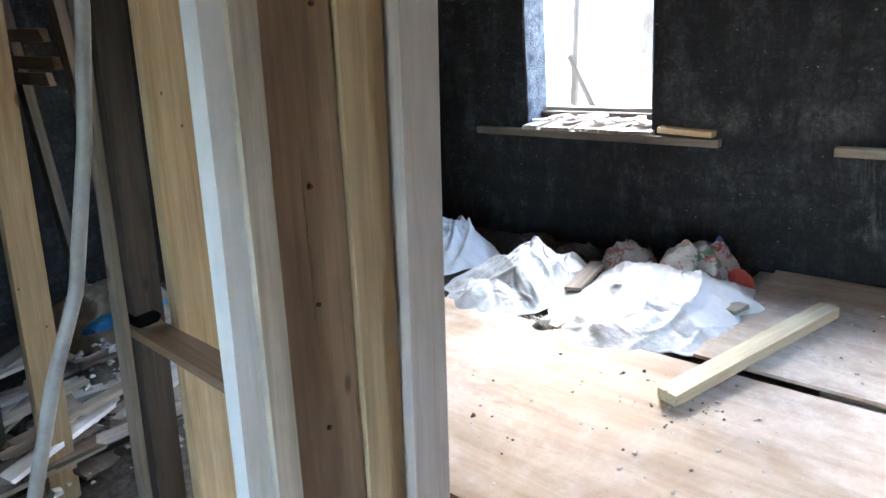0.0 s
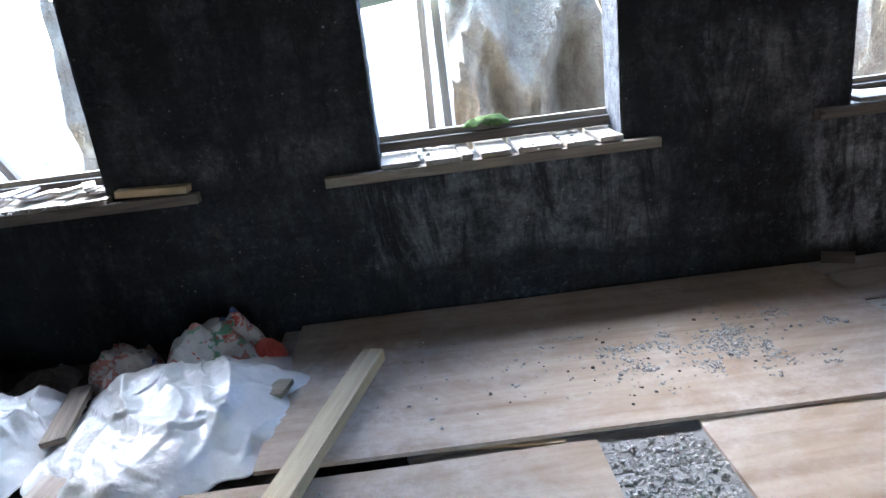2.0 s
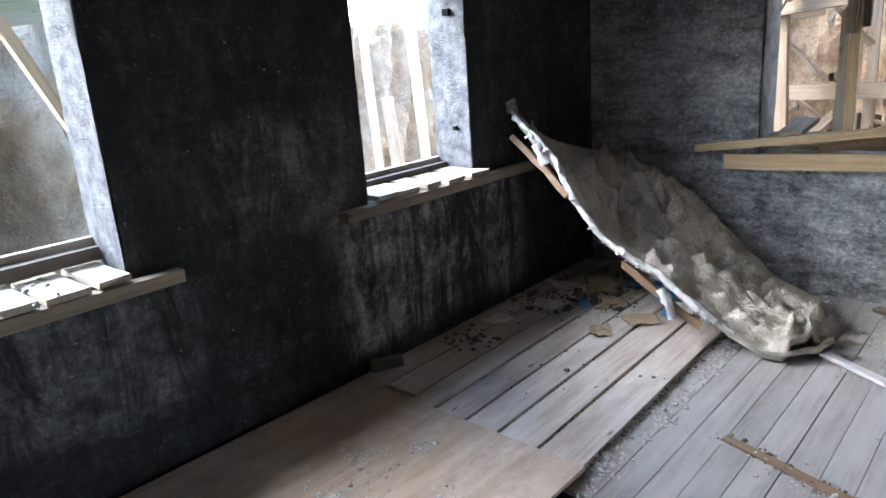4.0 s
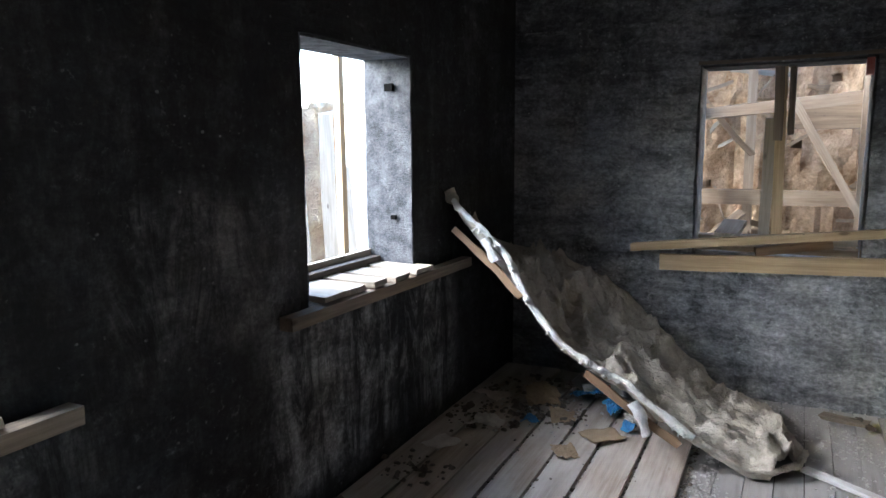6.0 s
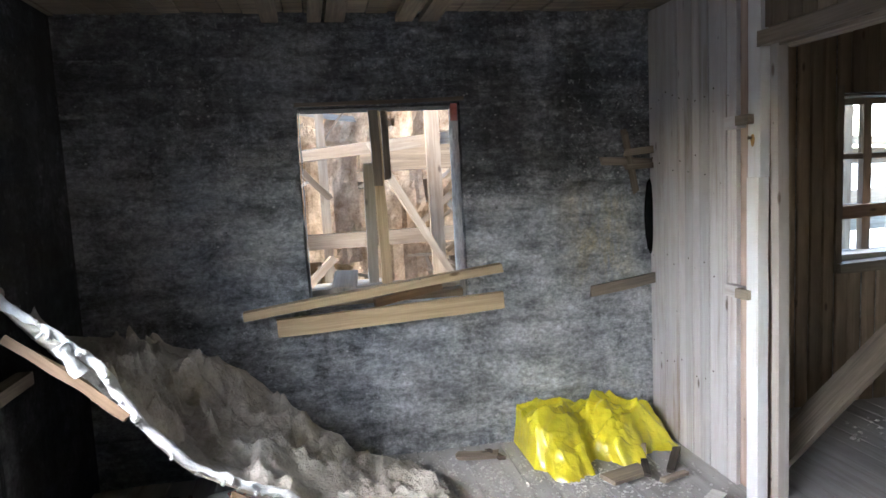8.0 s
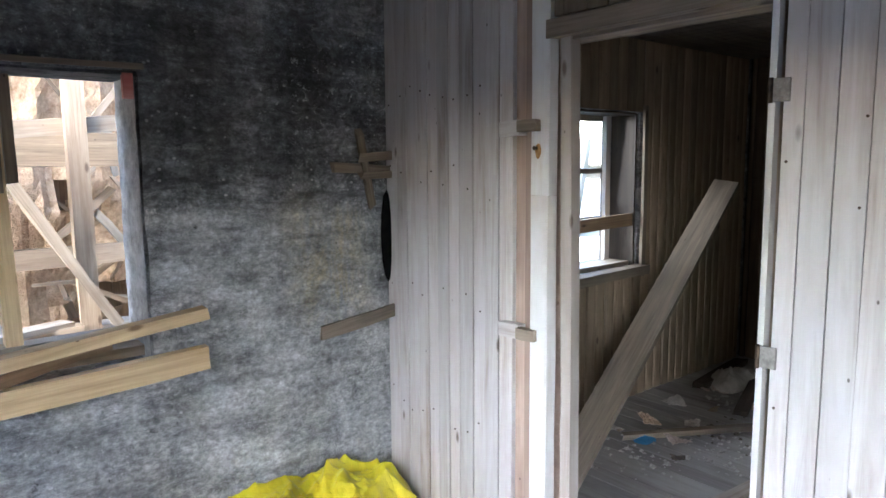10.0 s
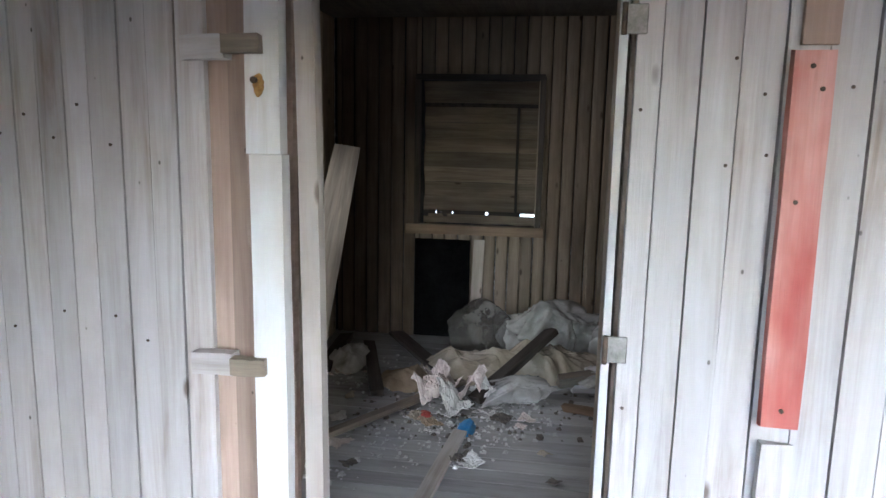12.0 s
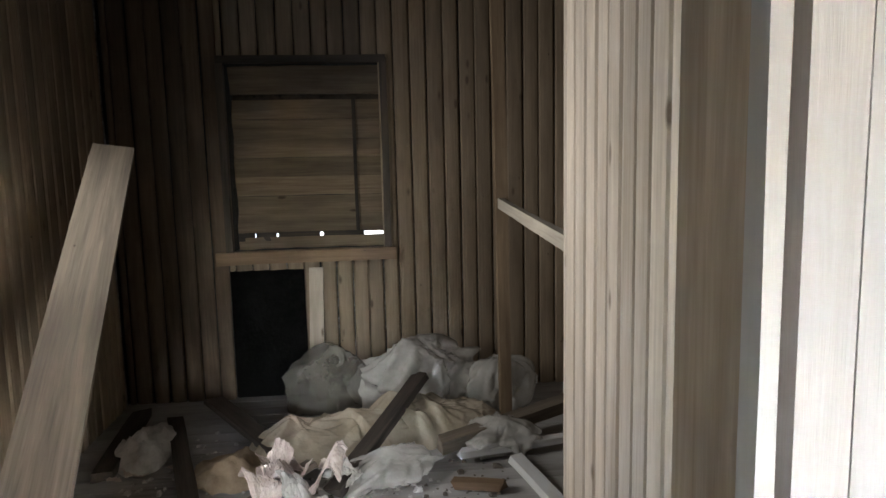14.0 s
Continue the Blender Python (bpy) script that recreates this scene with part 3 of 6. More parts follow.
# ---- the shell ----
WX, NY, PX, FX = -0.654, 4.29, 2.43, 5.87
CEIL = 2.36
A, B, C = (-2.68, -1.69), (-0.325, 0.94), (2.13, 2.96)
wall_west = wall("wall_west", "x", WX, WX - 0.27, -6.4, 4.56, -0.6, 2.75,
                 [(A[0], A[1], 0.8, 1.88), (B[0], B[1], 0.8, 1.88), (C[0], C[1], 0.8, 1.88)], SOOT, "soot-black concrete wall with three bare window openings")
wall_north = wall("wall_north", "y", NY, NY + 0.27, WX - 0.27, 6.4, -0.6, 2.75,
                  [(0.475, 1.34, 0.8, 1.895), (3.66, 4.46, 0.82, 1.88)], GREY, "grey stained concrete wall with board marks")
wall_east = wall("wall_east", "x", FX + 0.06, FX + 0.3, 0.62, NY, -0.6, 2.75, [(2.76, 3.63, 0.84, 1.91)], SOOT, "dark concrete wall behind wooden boards")
wall_south = wall("wall_south", "y", -4.6, -4.87, WX - 0.27, 6.4, -0.6, 2.75, [], SOOT, "dark concrete end wall")
# Never in view; the door opening is added to let light onto the studs.
wall_back_opening = wall("wall_back_opening", "x", 5.3, 5.57, -6.4, 0.62, -0.6, 2.75, [(-0.35, 0.2, -0.1, 2.05)], SOOT, "unseen dark concrete wall with an opening added to let light in")
wall_inner = wall("wall_inner", "y", 0.62, 0.70, 2.52, 6.2, -0.6, 2.75, [], OLD_PINE, "old boarded cross wall", 0.5)
ground = tagged(finish("ground", box_bm((-400, -400, -0.75), (400, 400, -0.6)), GROUND), "pale bare ground outside the ruin", "ground", kind="structure")
floor = tagged(finish("floor", box_bm((WX, -6.4, -0.3), (5.93, NY, -0.06)), DIRT), "dark dirt under the floor boards", "floor", kind="structure")

# Ceiling boards and joists, one mesh.
cb = bmesh.new()
x = WX - 0.2
while x < 6.2:
    w = rnd.choice((0.09, 0.1, 0.115))
    drop = rnd.uniform(0, 0.012)
    b = box_bm((x, -6.4, CEIL + drop), (x + w - 0.006, NY - rnd.uniform(0.0, 0.03), CEIL + 0.03 + drop))
    me = bpy.data.meshes.new("slat")
    b.to_mesh(me)
    b.free()
    cb.from_mesh(me)
    bpy.data.meshes.remove(me)
    x += w
ceiling = tagged(finish("ceiling", cb, OLD_PINE), "old brown board ceiling", "ceiling", kind="structure")
roof = tagged(finish("roof", box_bm((WX - 0.6, -7, CEIL + 0.06), (6.6, NY + 0.6, CEIL + 0.2)), DARK_WOOD), "dark roof deck above the ceiling boards", "roof", kind="structure")
for i, (jx, jy, w) in enumerate(((0.38, 3.2, 0.085), (0.60, 3.75, 0.07), (0.70, 3.3, 0.1), (1.06, 3.2, 0.09), (1.19, 3.2, 0.1))):
    lone_plank("ceiling_board", (jx + 0.02, jy - 1.2, CEIL - 0.018), (jx, NY - 0.02, CEIL - 0.03), w, 0.03, (0, 0, 1), OLD_PINE,
               "loose sagging old ceiling board", "board", "ceiling boards")

# Extra dark layer below the ceiling, added to cut bounced light in here.
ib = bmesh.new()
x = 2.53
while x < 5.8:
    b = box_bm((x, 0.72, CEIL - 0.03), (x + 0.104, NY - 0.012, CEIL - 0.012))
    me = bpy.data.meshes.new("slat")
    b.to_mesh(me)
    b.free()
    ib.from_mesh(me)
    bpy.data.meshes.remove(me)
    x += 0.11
ceiling_inner = tagged(finish("ceiling_inner", ib, DARK_WOOD), "dark board layer added under the ceiling to dim the inner room", "ceiling", kind="structure")

# ---- partition with the doorway ----
D0, D1 = 3.17, 2.53
partition = wall("wall_partition", "x", PX + 0.06, PX + 0.085, 0.65, NY, -0.06, CEIL, [(2.47, 3.26, -0.06, 1.98)], PINK_BOARD, "board partition with an open doorway", 0.6, 0.0)


def upright(name, y, w, z0, z1, x, thick, mat, parent, label="", rough=0.002, ragged=0.0, lean=0.0):
    return plank(name, (x, y, z0), (x, y + lean, z1), w, thick, (-1, 0, 0), mat, parent, label, rough, ragged)


y = NY - 0.005
while y > 3.53:
    w = rnd.choice((0.068, 0.075, 0.084))
    upright("board", y - w / 2, w - 0.0036, -0.055, CEIL - 0.005, PX + 0.012 + rnd.uniform(-0.002, 0.002), 0.022, WHITE_BOARD, partition)
    y -= w
left_end = y
y = 2.466
widths = [0.056, 0.08, 0.08, 0.085, 0.085, 0.09]
while y > 0.72:
    w = widths.pop(0) if widths else rnd.choice((0.078, 0.086, 0.094))
    upright("board", y - w / 2, w - 0.0036, -0.055, CEIL - 0.005, PX + 0.012 + rnd.uniform(-0.002, 0.002), 0.022, WHITE_BOARD, partition)
    y -= w
y = 3.30
while y > 2.50:
    w = rnd.choice((0.078, 0.086, 0.1))
    upright("board", y - w / 2, w - 0.005, 2.06, CEIL - 0.005, PX + 0.014, 0.02, BEAD, partition)
    y -= w
upright("board", 3.445, 0.07, -0.05, CEIL - 0.01, PX + 0.036, 0.02, PINK_BOARD, partition, "bare pinkish board")
upright("board", 3.375, 0.062, -0.05, CEIL - 0.01, PX + 0.03, 0.02, PINK_BOARD, partition, "bare pinkish board")
upright("post", 3.292, 0.080, -0.05, 1.44, PX - 0.006, 0.05, PEELING, partition, "post with peeling white paint", 0.004)
upright("post", 3.305, 0.085, 1.441, CEIL - 0.01, PX + 0.006, 0.045, PEELING, partition, "whitish upper post")

door_frame = thing("door_frame", (PX, 2.85, -0.05), "worn wooden door frame without its door, in the board partition", "door frame", kind="structure")
upright("jamb", 3.190, 0.046, -0.05, 1.985, PX + 0.036, 0.05, JAMB, door_frame, "greyish door jamb", 0.003, 0.0, 0.026)
plank("lining", (PX + 0.093, 2.492, -0.05), (PX + 0.093, 2.492, 1.985), 0.135, 0.014, (0, 1, 0), BROWN_LINING, door_frame, "brown split lining board", 0.002, 0.01)
upright("jamb", 2.491, 0.018, -0.05, 1.985, PX + 0.009, 0.03, PALE_JAMB, door_frame, "split grey door jamb", 0.004)
plank("lintel", (PX + 0.0, 2.48, 2.02), (PX + 0.0, 3.275, 2.015), 0.06, 0.05, (-1, 0, 0), OLD_PINE, door_frame, "rough lintel board")
plank("head", (PX + 0.07, 2.50, 1.985), (PX + 0.07, 3.24, 1.985), 0.1, 0.02, (0, 0, 1), OLD_PINE, door_frame)


bm = bmesh.new()
bmesh.ops.create_circle(bm, cap_ends=True, segments=24, radius=0.013)
for v in bm.verts:
    v.co.x *= 2.1 + 0.5 * noise.noise(v.co * 90)
    v.co.y *= 1 + 0.3 * noise.noise(v.co * 120)
bmesh.ops.solidify(bm, geom=bm.faces[:], thickness=0.0015)
finish("rust_stain", bm, RUST, partition, "orange rust stain round a bolt", along((PX - 0.0185, 3.312, 1.60), (PX - 0.0185, 3.312, 1.64), (-1, 0, 0)))


def hinge(z):
    h = thing("hinge", (PX - 0.012, 2.488, z), "old iron hinge plate on the door jamb", "hinge", "door hinges")
    finish("leaf", box_bm((PX - 0.008, 2.445, z), (PX - 0.001, 2.492, z + 0.062), 0.002), ZINC, h)
    bm = bmesh.new()
    bmesh.ops.create_cone(bm, cap_ends=True, segments=10, radius1=0.006, radius2=0.006, depth=0.066, matrix=Matrix.Translation((PX - 0.012, 2.494, z + 0.031)))
    finish("pin", bm, IRON, h)


hinge(0.988)
hinge(1.712)


def latch(z):
    a = thing("wooden_cleat", (PX - 0.01, 3.39, z), "pair of small worn wooden blocks nailed to the partition post", "block", "wooden cleats")
    plank("block", (PX - 0.012, 3.498, z), (PX - 0.016, 3.388, z + 0.003), 0.055, 0.04, (-1, 0, 0), WHITE_BOARD, a)
    plank("block", (PX - 0.038, 3.387, z + 0.006), (PX - 0.036, 3.298, z + 0.008), 0.042, 0.03, (-1, 0, 0), OLD_PINE, a)


latch(1.682)
latch(0.918)
red = plank("red_board", (PX - 0.018, 2.114, 0.872), (PX - 0.018, 2.119, 1.68), 0.078, 0.03, (-1, 0, 0), RED_BOARD, None, "", 0.004, 0.004)
tagged(red, "faded red painted board nailed upright on the partition", "board")
for ny, nz in ((2.122, 1.645), (2.1, 1.6), (2.13, 1.37), (2.115, 0.915)):
    bm = bmesh.new()
    bmesh.ops.create_cone(bm, cap_ends=True, segments=8, radius1=0.005, radius2=0.005, depth=0.006, matrix=pose(PX - 0.035, ny, nz, 0, 90, 0))
    finish("nail", bm, IRON, red)
lone_plank("stub_board", (PX - 0.012, 2.108, 0.25), (PX - 0.012, 2.112, 0.83), 0.068, 0.02, (-1, 0, 0), WHITE_BOARD, "short whitish board nailed below the red board")
upright("board", 2.105, 0.07, 1.69, CEIL - 0.01, PX - 0.006, 0.012, PINK_BOARD, partition, "bare knotty board")

bm = bmesh.new()
bmesh.ops.create_cone(bm, cap_ends=True, segments=12, radius1=0.008, radius2=0.006, depth=0.012, matrix=pose(PX - 0.028, 3.318, 1.61, 0, 90, 0))
tagged(finish("rusty_bolt", bm, IRON), "rusty bolt head in the white post", "bolt")

nail_mesh = bpy.data.meshes.new("nail")
bm = bmesh.new()
bmesh.ops.create_cone(bm, cap_ends=True, segments=7, radius1=0.0042, radius2=0.0036, depth=0.003, matrix=pose(0, 0, 0, 0, 90, 0))
bm.to_mesh(nail_mesh)
bm.free()
nail_mesh.materials.append(IRON)
for k in range(9):
    for zz in (0.45, 0.98, 1.5, 1.86):
        if rnd.random() < 0.85:
            place("nail", nail_mesh, partition, "", Matrix.Translation((PX - 0.001, NY - 0.045 - k * 0.0755 + rnd.uniform(-0.008, 0.008), zz + rnd.uniform(-0.05, 0.05))))
for k in range(14):
    for zz in (0.4, 0.92, 1.42, 1.62):
        if rnd.random() < 0.7:
            place("nail", nail_mesh, partition, "", Matrix.Translation((PX - 0.001, 2.44 - k * 0.084 + rnd.uniform(-0.012, 0.012), zz + rnd.uniform(-0.08, 0.08))))

# Broken laths sticking out behind the partition's edge.
for p0, p1, w, lab in (((2.14, 4.272, 1.545), (2.45, 4.262, 1.525), 0.045, "broken"), ((2.26, 4.255, 1.585), (2.46, 4.245, 1.60), 0.04, "grey"),
                       ((2.27, 4.26, 1.70), (2.335, 4.262, 1.36), 0.035, "split"), ((2.27, 4.25, 1.505), (2.46, 4.25, 1.51), 0.03, "short"),
                       ((2.05, 4.27, 0.81), (2.47, 4.24, 0.875), 0.06, "splintered")):
    lone_plank("lath_stub", p0, p1, w, 0.018, (0, -1, 0), OLD_PINE, lab + " lath end sticking out on the concrete wall", "lath", "broken laths", ragged=0.02)
# Black lump that paints in the shade of a hollow behind the partition's edge.
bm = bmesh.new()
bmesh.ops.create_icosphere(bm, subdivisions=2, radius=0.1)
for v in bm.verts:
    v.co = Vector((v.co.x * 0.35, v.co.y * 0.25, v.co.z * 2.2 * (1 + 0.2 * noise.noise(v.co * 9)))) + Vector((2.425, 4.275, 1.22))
tagged(finish("corner_hollow_shade", bm, BLACK_HOLE, smooth=True), "black lump standing in for a dark hollow in the wall corner", "rag")

# ---- window sills and openings on the window side ----
SZ = 0.755


def sill(y0, y1, name, boards, label, SZ):
    s = thing(name, (WX, (y0 + y1) / 2, SZ), label, "window sill", "window sills", "structure")
    plank("front_board", (WX + 0.055, y0, SZ + 0.012), (WX + 0.055, y1, SZ + 0.012), 0.06, 0.05, (0, 0, 1), OLD_PINE, s, "weathered front board")
    for b0, b1, x0, dz in boards:
        plank("board", (WX - 0.24, (b0 + b1) / 2, SZ + 0.055 + dz), (WX + x0, (b0 + b1) / 2 + 0.01, SZ + 0.049 + dz), b1 - b0 - 0.006, 0.024, (0, 0, 1), SILVER_WOOD, s, "", 0.004, 0.01)
    return s


def pieces(y0, y1, n, seed):
    r = random.Random(seed)
    c = sorted([y0 + (y1 - y0) * (i + r.uniform(-0.25, 0.25)) / n for i in range(1, n)])
    c = [y0, *c, y1]
    return [(a, b - r.choice((0, 0, 0.02, 0.035)), r.uniform(0.045, 0.095), r.uniform(0, 0.012)) for a, b in zip(c, c[1:])]


sill(-3.1, -1.23, "window_sill_1", pieces(-2.68, -1.68, 5, 1), "weathered board sill of a bare window opening", 0.775)
sill(-0.595, 1.11, "window_sill_2", pieces(-0.32, 0.95, 7, 2), "weathered board sill with ragged cross boards", 0.768)
sill(1.93, 3.45, "window_sill_3", pieces(2.13, 2.98, 5, 3), "weathered board sill with loose cross boards", 0.805)
lone_plank("loose_board", (WX + 0.05, -1.62, SZ + 0.1), (WX + 0.055, -1.27, SZ + 0.085), 0.07, 0.035, (0, 0, 1), PINE, "short board lying on the window sill")

for y0, y1 in (A, B, C):
    lone_plank("window_rail", (WX - 0.215, y0 + 0.005, 0.875), (WX - 0.215, y1 - 0.005, 0.88), 0.05, 0.05, (0, 0, 1), DARK_WOOD, "dark rotten bottom rail remaining in the window opening", "window rail", "window rails")
    lone_plank("window_rail", (WX - 0.262, y0 + 0.005, 0.905), (WX - 0.262, y1 - 0.005, 0.91), 0.03, 0.05, (0, 0, 1), SILVER_WOOD, "grey rotten outer rail in the window opening", "window rail", "window rails")
for nm, (y0, y1) in (("window_lining_1", A), ("window_lining_2", B), ("window_lining_3", C)):
    s = thing(nm, (WX - 0.13, (y0 + y1) / 2, 0.86), "bare pale concrete lining of the window opening", "window", kind="structure")
    for k, yy in enumerate((y0, y1)):
        bm = bmesh.new()
        bmesh.ops.create_grid(bm, x_segments=7, y_segments=22, size=0.5)
        q = 1 if k == 0 else -1
        for v in bm.verts:
            u, w = v.co.x + 0.5, v.co.y + 0.5
            e = 0.012 * noise.noise(Vector((u * 3, w * 9, yy * 5))) if 0.02 < u < 0.98 else 0.006 * noise.noise(Vector((0, w * 12, yy)))
            v.co = Vector((WX - 0.004 - 0.262 * u + e, yy + q * (0.009 + abs(e)), 0.815 + 1.06 * w))
        finish("jamb_face", bm, PALE_CONCRETE, s, smooth=True)
    finish("head_face", box_bm((WX - 0.262, y0 + 0.015, 1.868), (WX - 0.006, y1 - 0.015, 1.879)), PALE_CONCRETE, s)
# Black blocks on the reveal paint in the dark of two fixing holes.
for zz, xx in ((1.735, -0.115), (1.105, -0.1)):
    r = 0.022 if zz > 1.5 else 0.013
    tagged(finish("socket_hole_shade", box_bm((WX + xx - r, C[1] - 0.032, zz - r * 0.8), (WX + xx + r, C[1] - 0.014, zz + r * 0.8)), BLACK_HOLE), "small black block for the dark of a fixing hole in the concrete reveal", "hole")
heap("moss_clump", (WX - 0.235, 0.28, 0.925), (0.05, 0.14), 0.075, MOSS, None, "", 3, 1.0, 20)
tagged(bpy.data.objects["moss_clump"], "green moss clump on the rotten window rail", "moss")
crumbs("sill_crumbs", [(WX - 0.12, -2.1, 0.835, 0.3, 50), (WX - 0.12, 0.5, 0.835, 0.3, 45), (WX - 0.13, 0.0, 0.835, 0.2, 30)], RUBBLE, "pale crumbs on the window sills", (0.006, 0.02))
for i in range(14):
    yy = rnd.uniform(-2.55, -1.68)
    a = rnd.uniform(-1, 1)
    lone_plank("sill_scrap", (WX - 0.16, yy, 0.853 + 0.004 * i), (WX - 0.16 + 0.17 * math.cos(a), yy + 0.17 * math.sin(a), 0.856 + 0.003 * i), rnd.uniform(0.03, 0.08), 0.012, (0, 0, 1), rnd.choice((SILVER_WOOD, LOOSE_BOARD, PEELING)), "broken wood scrap lying on the window sill", "scrap", "sill scraps", ragged=0.015)

# ---- window in the far concrete wall ----
far_window = thing("window_4", (0.9, NY, 0.8), "glassless window opening in the grey concrete wall", "window", kind="structure")
for xx, q in ((0.475, 1), (1.34, -1)):
    bm = bmesh.new()
    bmesh.ops.create_grid(bm, x_segments=6, y_segments=22, size=0.5)
    for v in bm.verts:
        u, w = v.co.x + 0.5, v.co.y + 0.5
        e = 0.01 * noise.noise(Vector((u * 3, w * 9, xx * 5)))
        v.co = Vector((xx + q * (0.009 + abs(e)), NY + 0.004 + 0.262 * u, 0.815 + 1.07 * w))
    finish("jamb_face", bm, LIT_CONCRETE, far_window, smooth=True)
finish("head_face", box_bm((0.49, NY + 0.006, 1.882), (1.325, NY + 0.262, 1.893)), PALE_CONCRETE, far_window)
plank("top_lath", (0.47, NY - 0.012, 1.905), (1.36, NY - 0.012, 1.915), 0.02, 0.02, (0, -1, 0), OLD_PINE, far_window)
finish("rust_stain_plate", box_bm((1.29, NY - 0.006, 1.80), (1.325, NY + 0.02, 1.89)), RED_BOARD, far_window, "rust-red iron plate")
lone_plank("mullion_post", (0.915, NY + 0.2, 0.9), (0.895, NY + 0.2, 1.885), 0.055, 0.05, (0, -1, 0), PINE, "upright pine stud standing in the window opening", "stud")
lone_plank("short_stud", (0.892, NY + 0.15, 1.47), (0.882, NY + 0.15, 1.885), 0.05, 0.04, (0, -1, 0), OLD_PINE, "short dark stud nailed beside the pine stud", "stud")
lone_plank("short_stud", (0.955, NY + 0.22, 1.5), (0.95, NY + 0.22, 1.885), 0.035, 0.04, (0, -1, 0), OLD_PINE, "short dark stud nailed beside the pine stud", "stud")
lone_plank("grey_stud", (0.845, NY + 0.26, 0.9), (0.85, NY + 0.26, 1.6), 0.06, 0.03, (0, -1, 0), SILVER_WOOD, "grey board standing in the window opening", "stud")
lone_plank("sill_board", (0.305, NY - 0.05, 0.757), (1.53, NY - 0.05, 0.812), 0.092, 0.045, (0, -1, 0), PINE, "pine board nailed across under the window")
lone_plank("sill_board", (0.145, NY - 0.095, 0.842), (1.51, NY - 0.10, 1.0), 0.045, 0.07, (0, -1, 0), PINE, "pine batten lying askew across the window sill")
lone_plank("sill_board", (0.42, NY + 0.13, 0.845), (1.4, NY + 0.12, 0.85), 0.1, 0.04, (0, 0, 1), TAN_WOOD, "loose board lying in the window opening")
lone_plank("sill_board", (0.45, NY + 0.21, 0.885), (1.36, NY + 0.2, 0.9), 0.09, 0.04, (0, 0, 1), SILVER_WOOD, "loose board lying in the window opening")
lone_plank("board_scrap", (0.66, NY - 0.02, 0.93), (0.69, NY + 0.22, 0.985), 0.13, 0.03, (0, 0, 1), SILVER_WOOD, "short grey board end lying over the sill", "board scrap")
lone_plank("board_scrap", (0.82, NY - 0.015, 0.845), (1.2, NY + 0.08, 0.9), 0.05, 0.05, (0, 0, 1), BROWN_WOOD, "charred brown stick in the window opening", "board scrap")

# ---- floors ----
FZ = -0.022
x = WX + 0.01
while x < PX + 0.05:
    w = 0.118
    spans = [(-0.95 if x < 0.5 else -0.3, NY - 0.01)]
    if 0.62 < x < 0.82:
        # Two boards are broken off here and leave a black hole.
        spans = [(-0.3, 1.51), (1.70 + 0.5 * (0.82 - x), NY - 0.01)]
    for f0, f1 in spans:
        plank("floor_board", (x + w / 2, f0, FZ - 0.013), (x + w / 2, f1, FZ - 0.013), w - 0.004, 0.026, (0, 0, 1), GREY_FLOOR, floor, "", 0.0015, 0.012)
    x += w
while x < 5.85:
    w = 0.118
    plank("floor_board", (x + w / 2, 1.3, FZ - 0.013), (x + w / 2, NY - 0.01, FZ - 0.013), w - 0.004, 0.026, (0, 0, 1), GREY_FLOOR, floor, "", 0.0015)
    x += w
for x0, x1, y0, y1 in ((-0.62, -0.45, 1.90, 4.2), (-0.44, -0.26, 1.95, 4.22), (-0.245, -0.105, 1.90, 4.0), (-0.09, 0.07, 1.90, 3.95), (0.09, 0.245, 1.89, 3.86), (0.265, 0.445, 1.89, 3.86), (0.465, 0.655, 1.89, 3.84)):
    lone_plank("loose_floor_board", ((x0 + x1) / 2 + 0.012, y0, FZ + 0.013), ((x0 + x1) / 2 - 0.03, y1, FZ + 0.013), x1 - x0, 0.024, (0, 0, 1), LOOSE_BOARD,
               "loose weathered floor board with dirty gaps beside it", "floor board", "loose floor boards", 0.003, 0.008)


def sheet(x0, x1, y0, y1, z, label, turn=0.0, notches=()):
    """A plywood sheet with its grain along Y, slightly wavy, with bites out of one edge."""
    n, m = 14, 22
    bm = bmesh.new()
    grid = {}
    for k in (0, 1):
        for i in range(n + 1):
            for j in range(m + 1):
                u, v = i / n, j / m
                px, py = (v - 0.5) * (y1 - y0), -(u - 0.5) * (x1 - x0)
                e = 0.004 * noise.noise(Vector((px * 1.5, py * 1.5, z * 50 + 3)))
                grid[i, j, k] = bm.verts.new((px, py, (0.009 if k else -0.009) + e))
    for i in range(n):
        for j in range(m):
            for k in (0, 1):
                bm.faces.new([grid[i, j, k], grid[i + 1, j, k], grid[i + 1, j + 1, k], grid[i, j + 1, k]])
    for i in range(n):
        for j in (0, m):
            bm.faces.new([grid[i, j, 0], grid[i + 1, j, 0], grid[i + 1, j, 1], grid[i, j, 1]])
    for j in range(m):
        for i in (0, n):
            bm.faces.new([grid[i, j, 0], grid[i, j + 1, 0], grid[i, j + 1, 1], grid[i, j, 1]])
    ob = finish("plywood_sheet", bm, PLY, m=Matrix.Translation(((x0 + x1) / 2, (y0 + y1) / 2, z)) @ pose(0, 0, 0, 0, 0, 90 + turn))
    return tagged(ob, label, "plywood sheet", "plywood sheets on the floor")


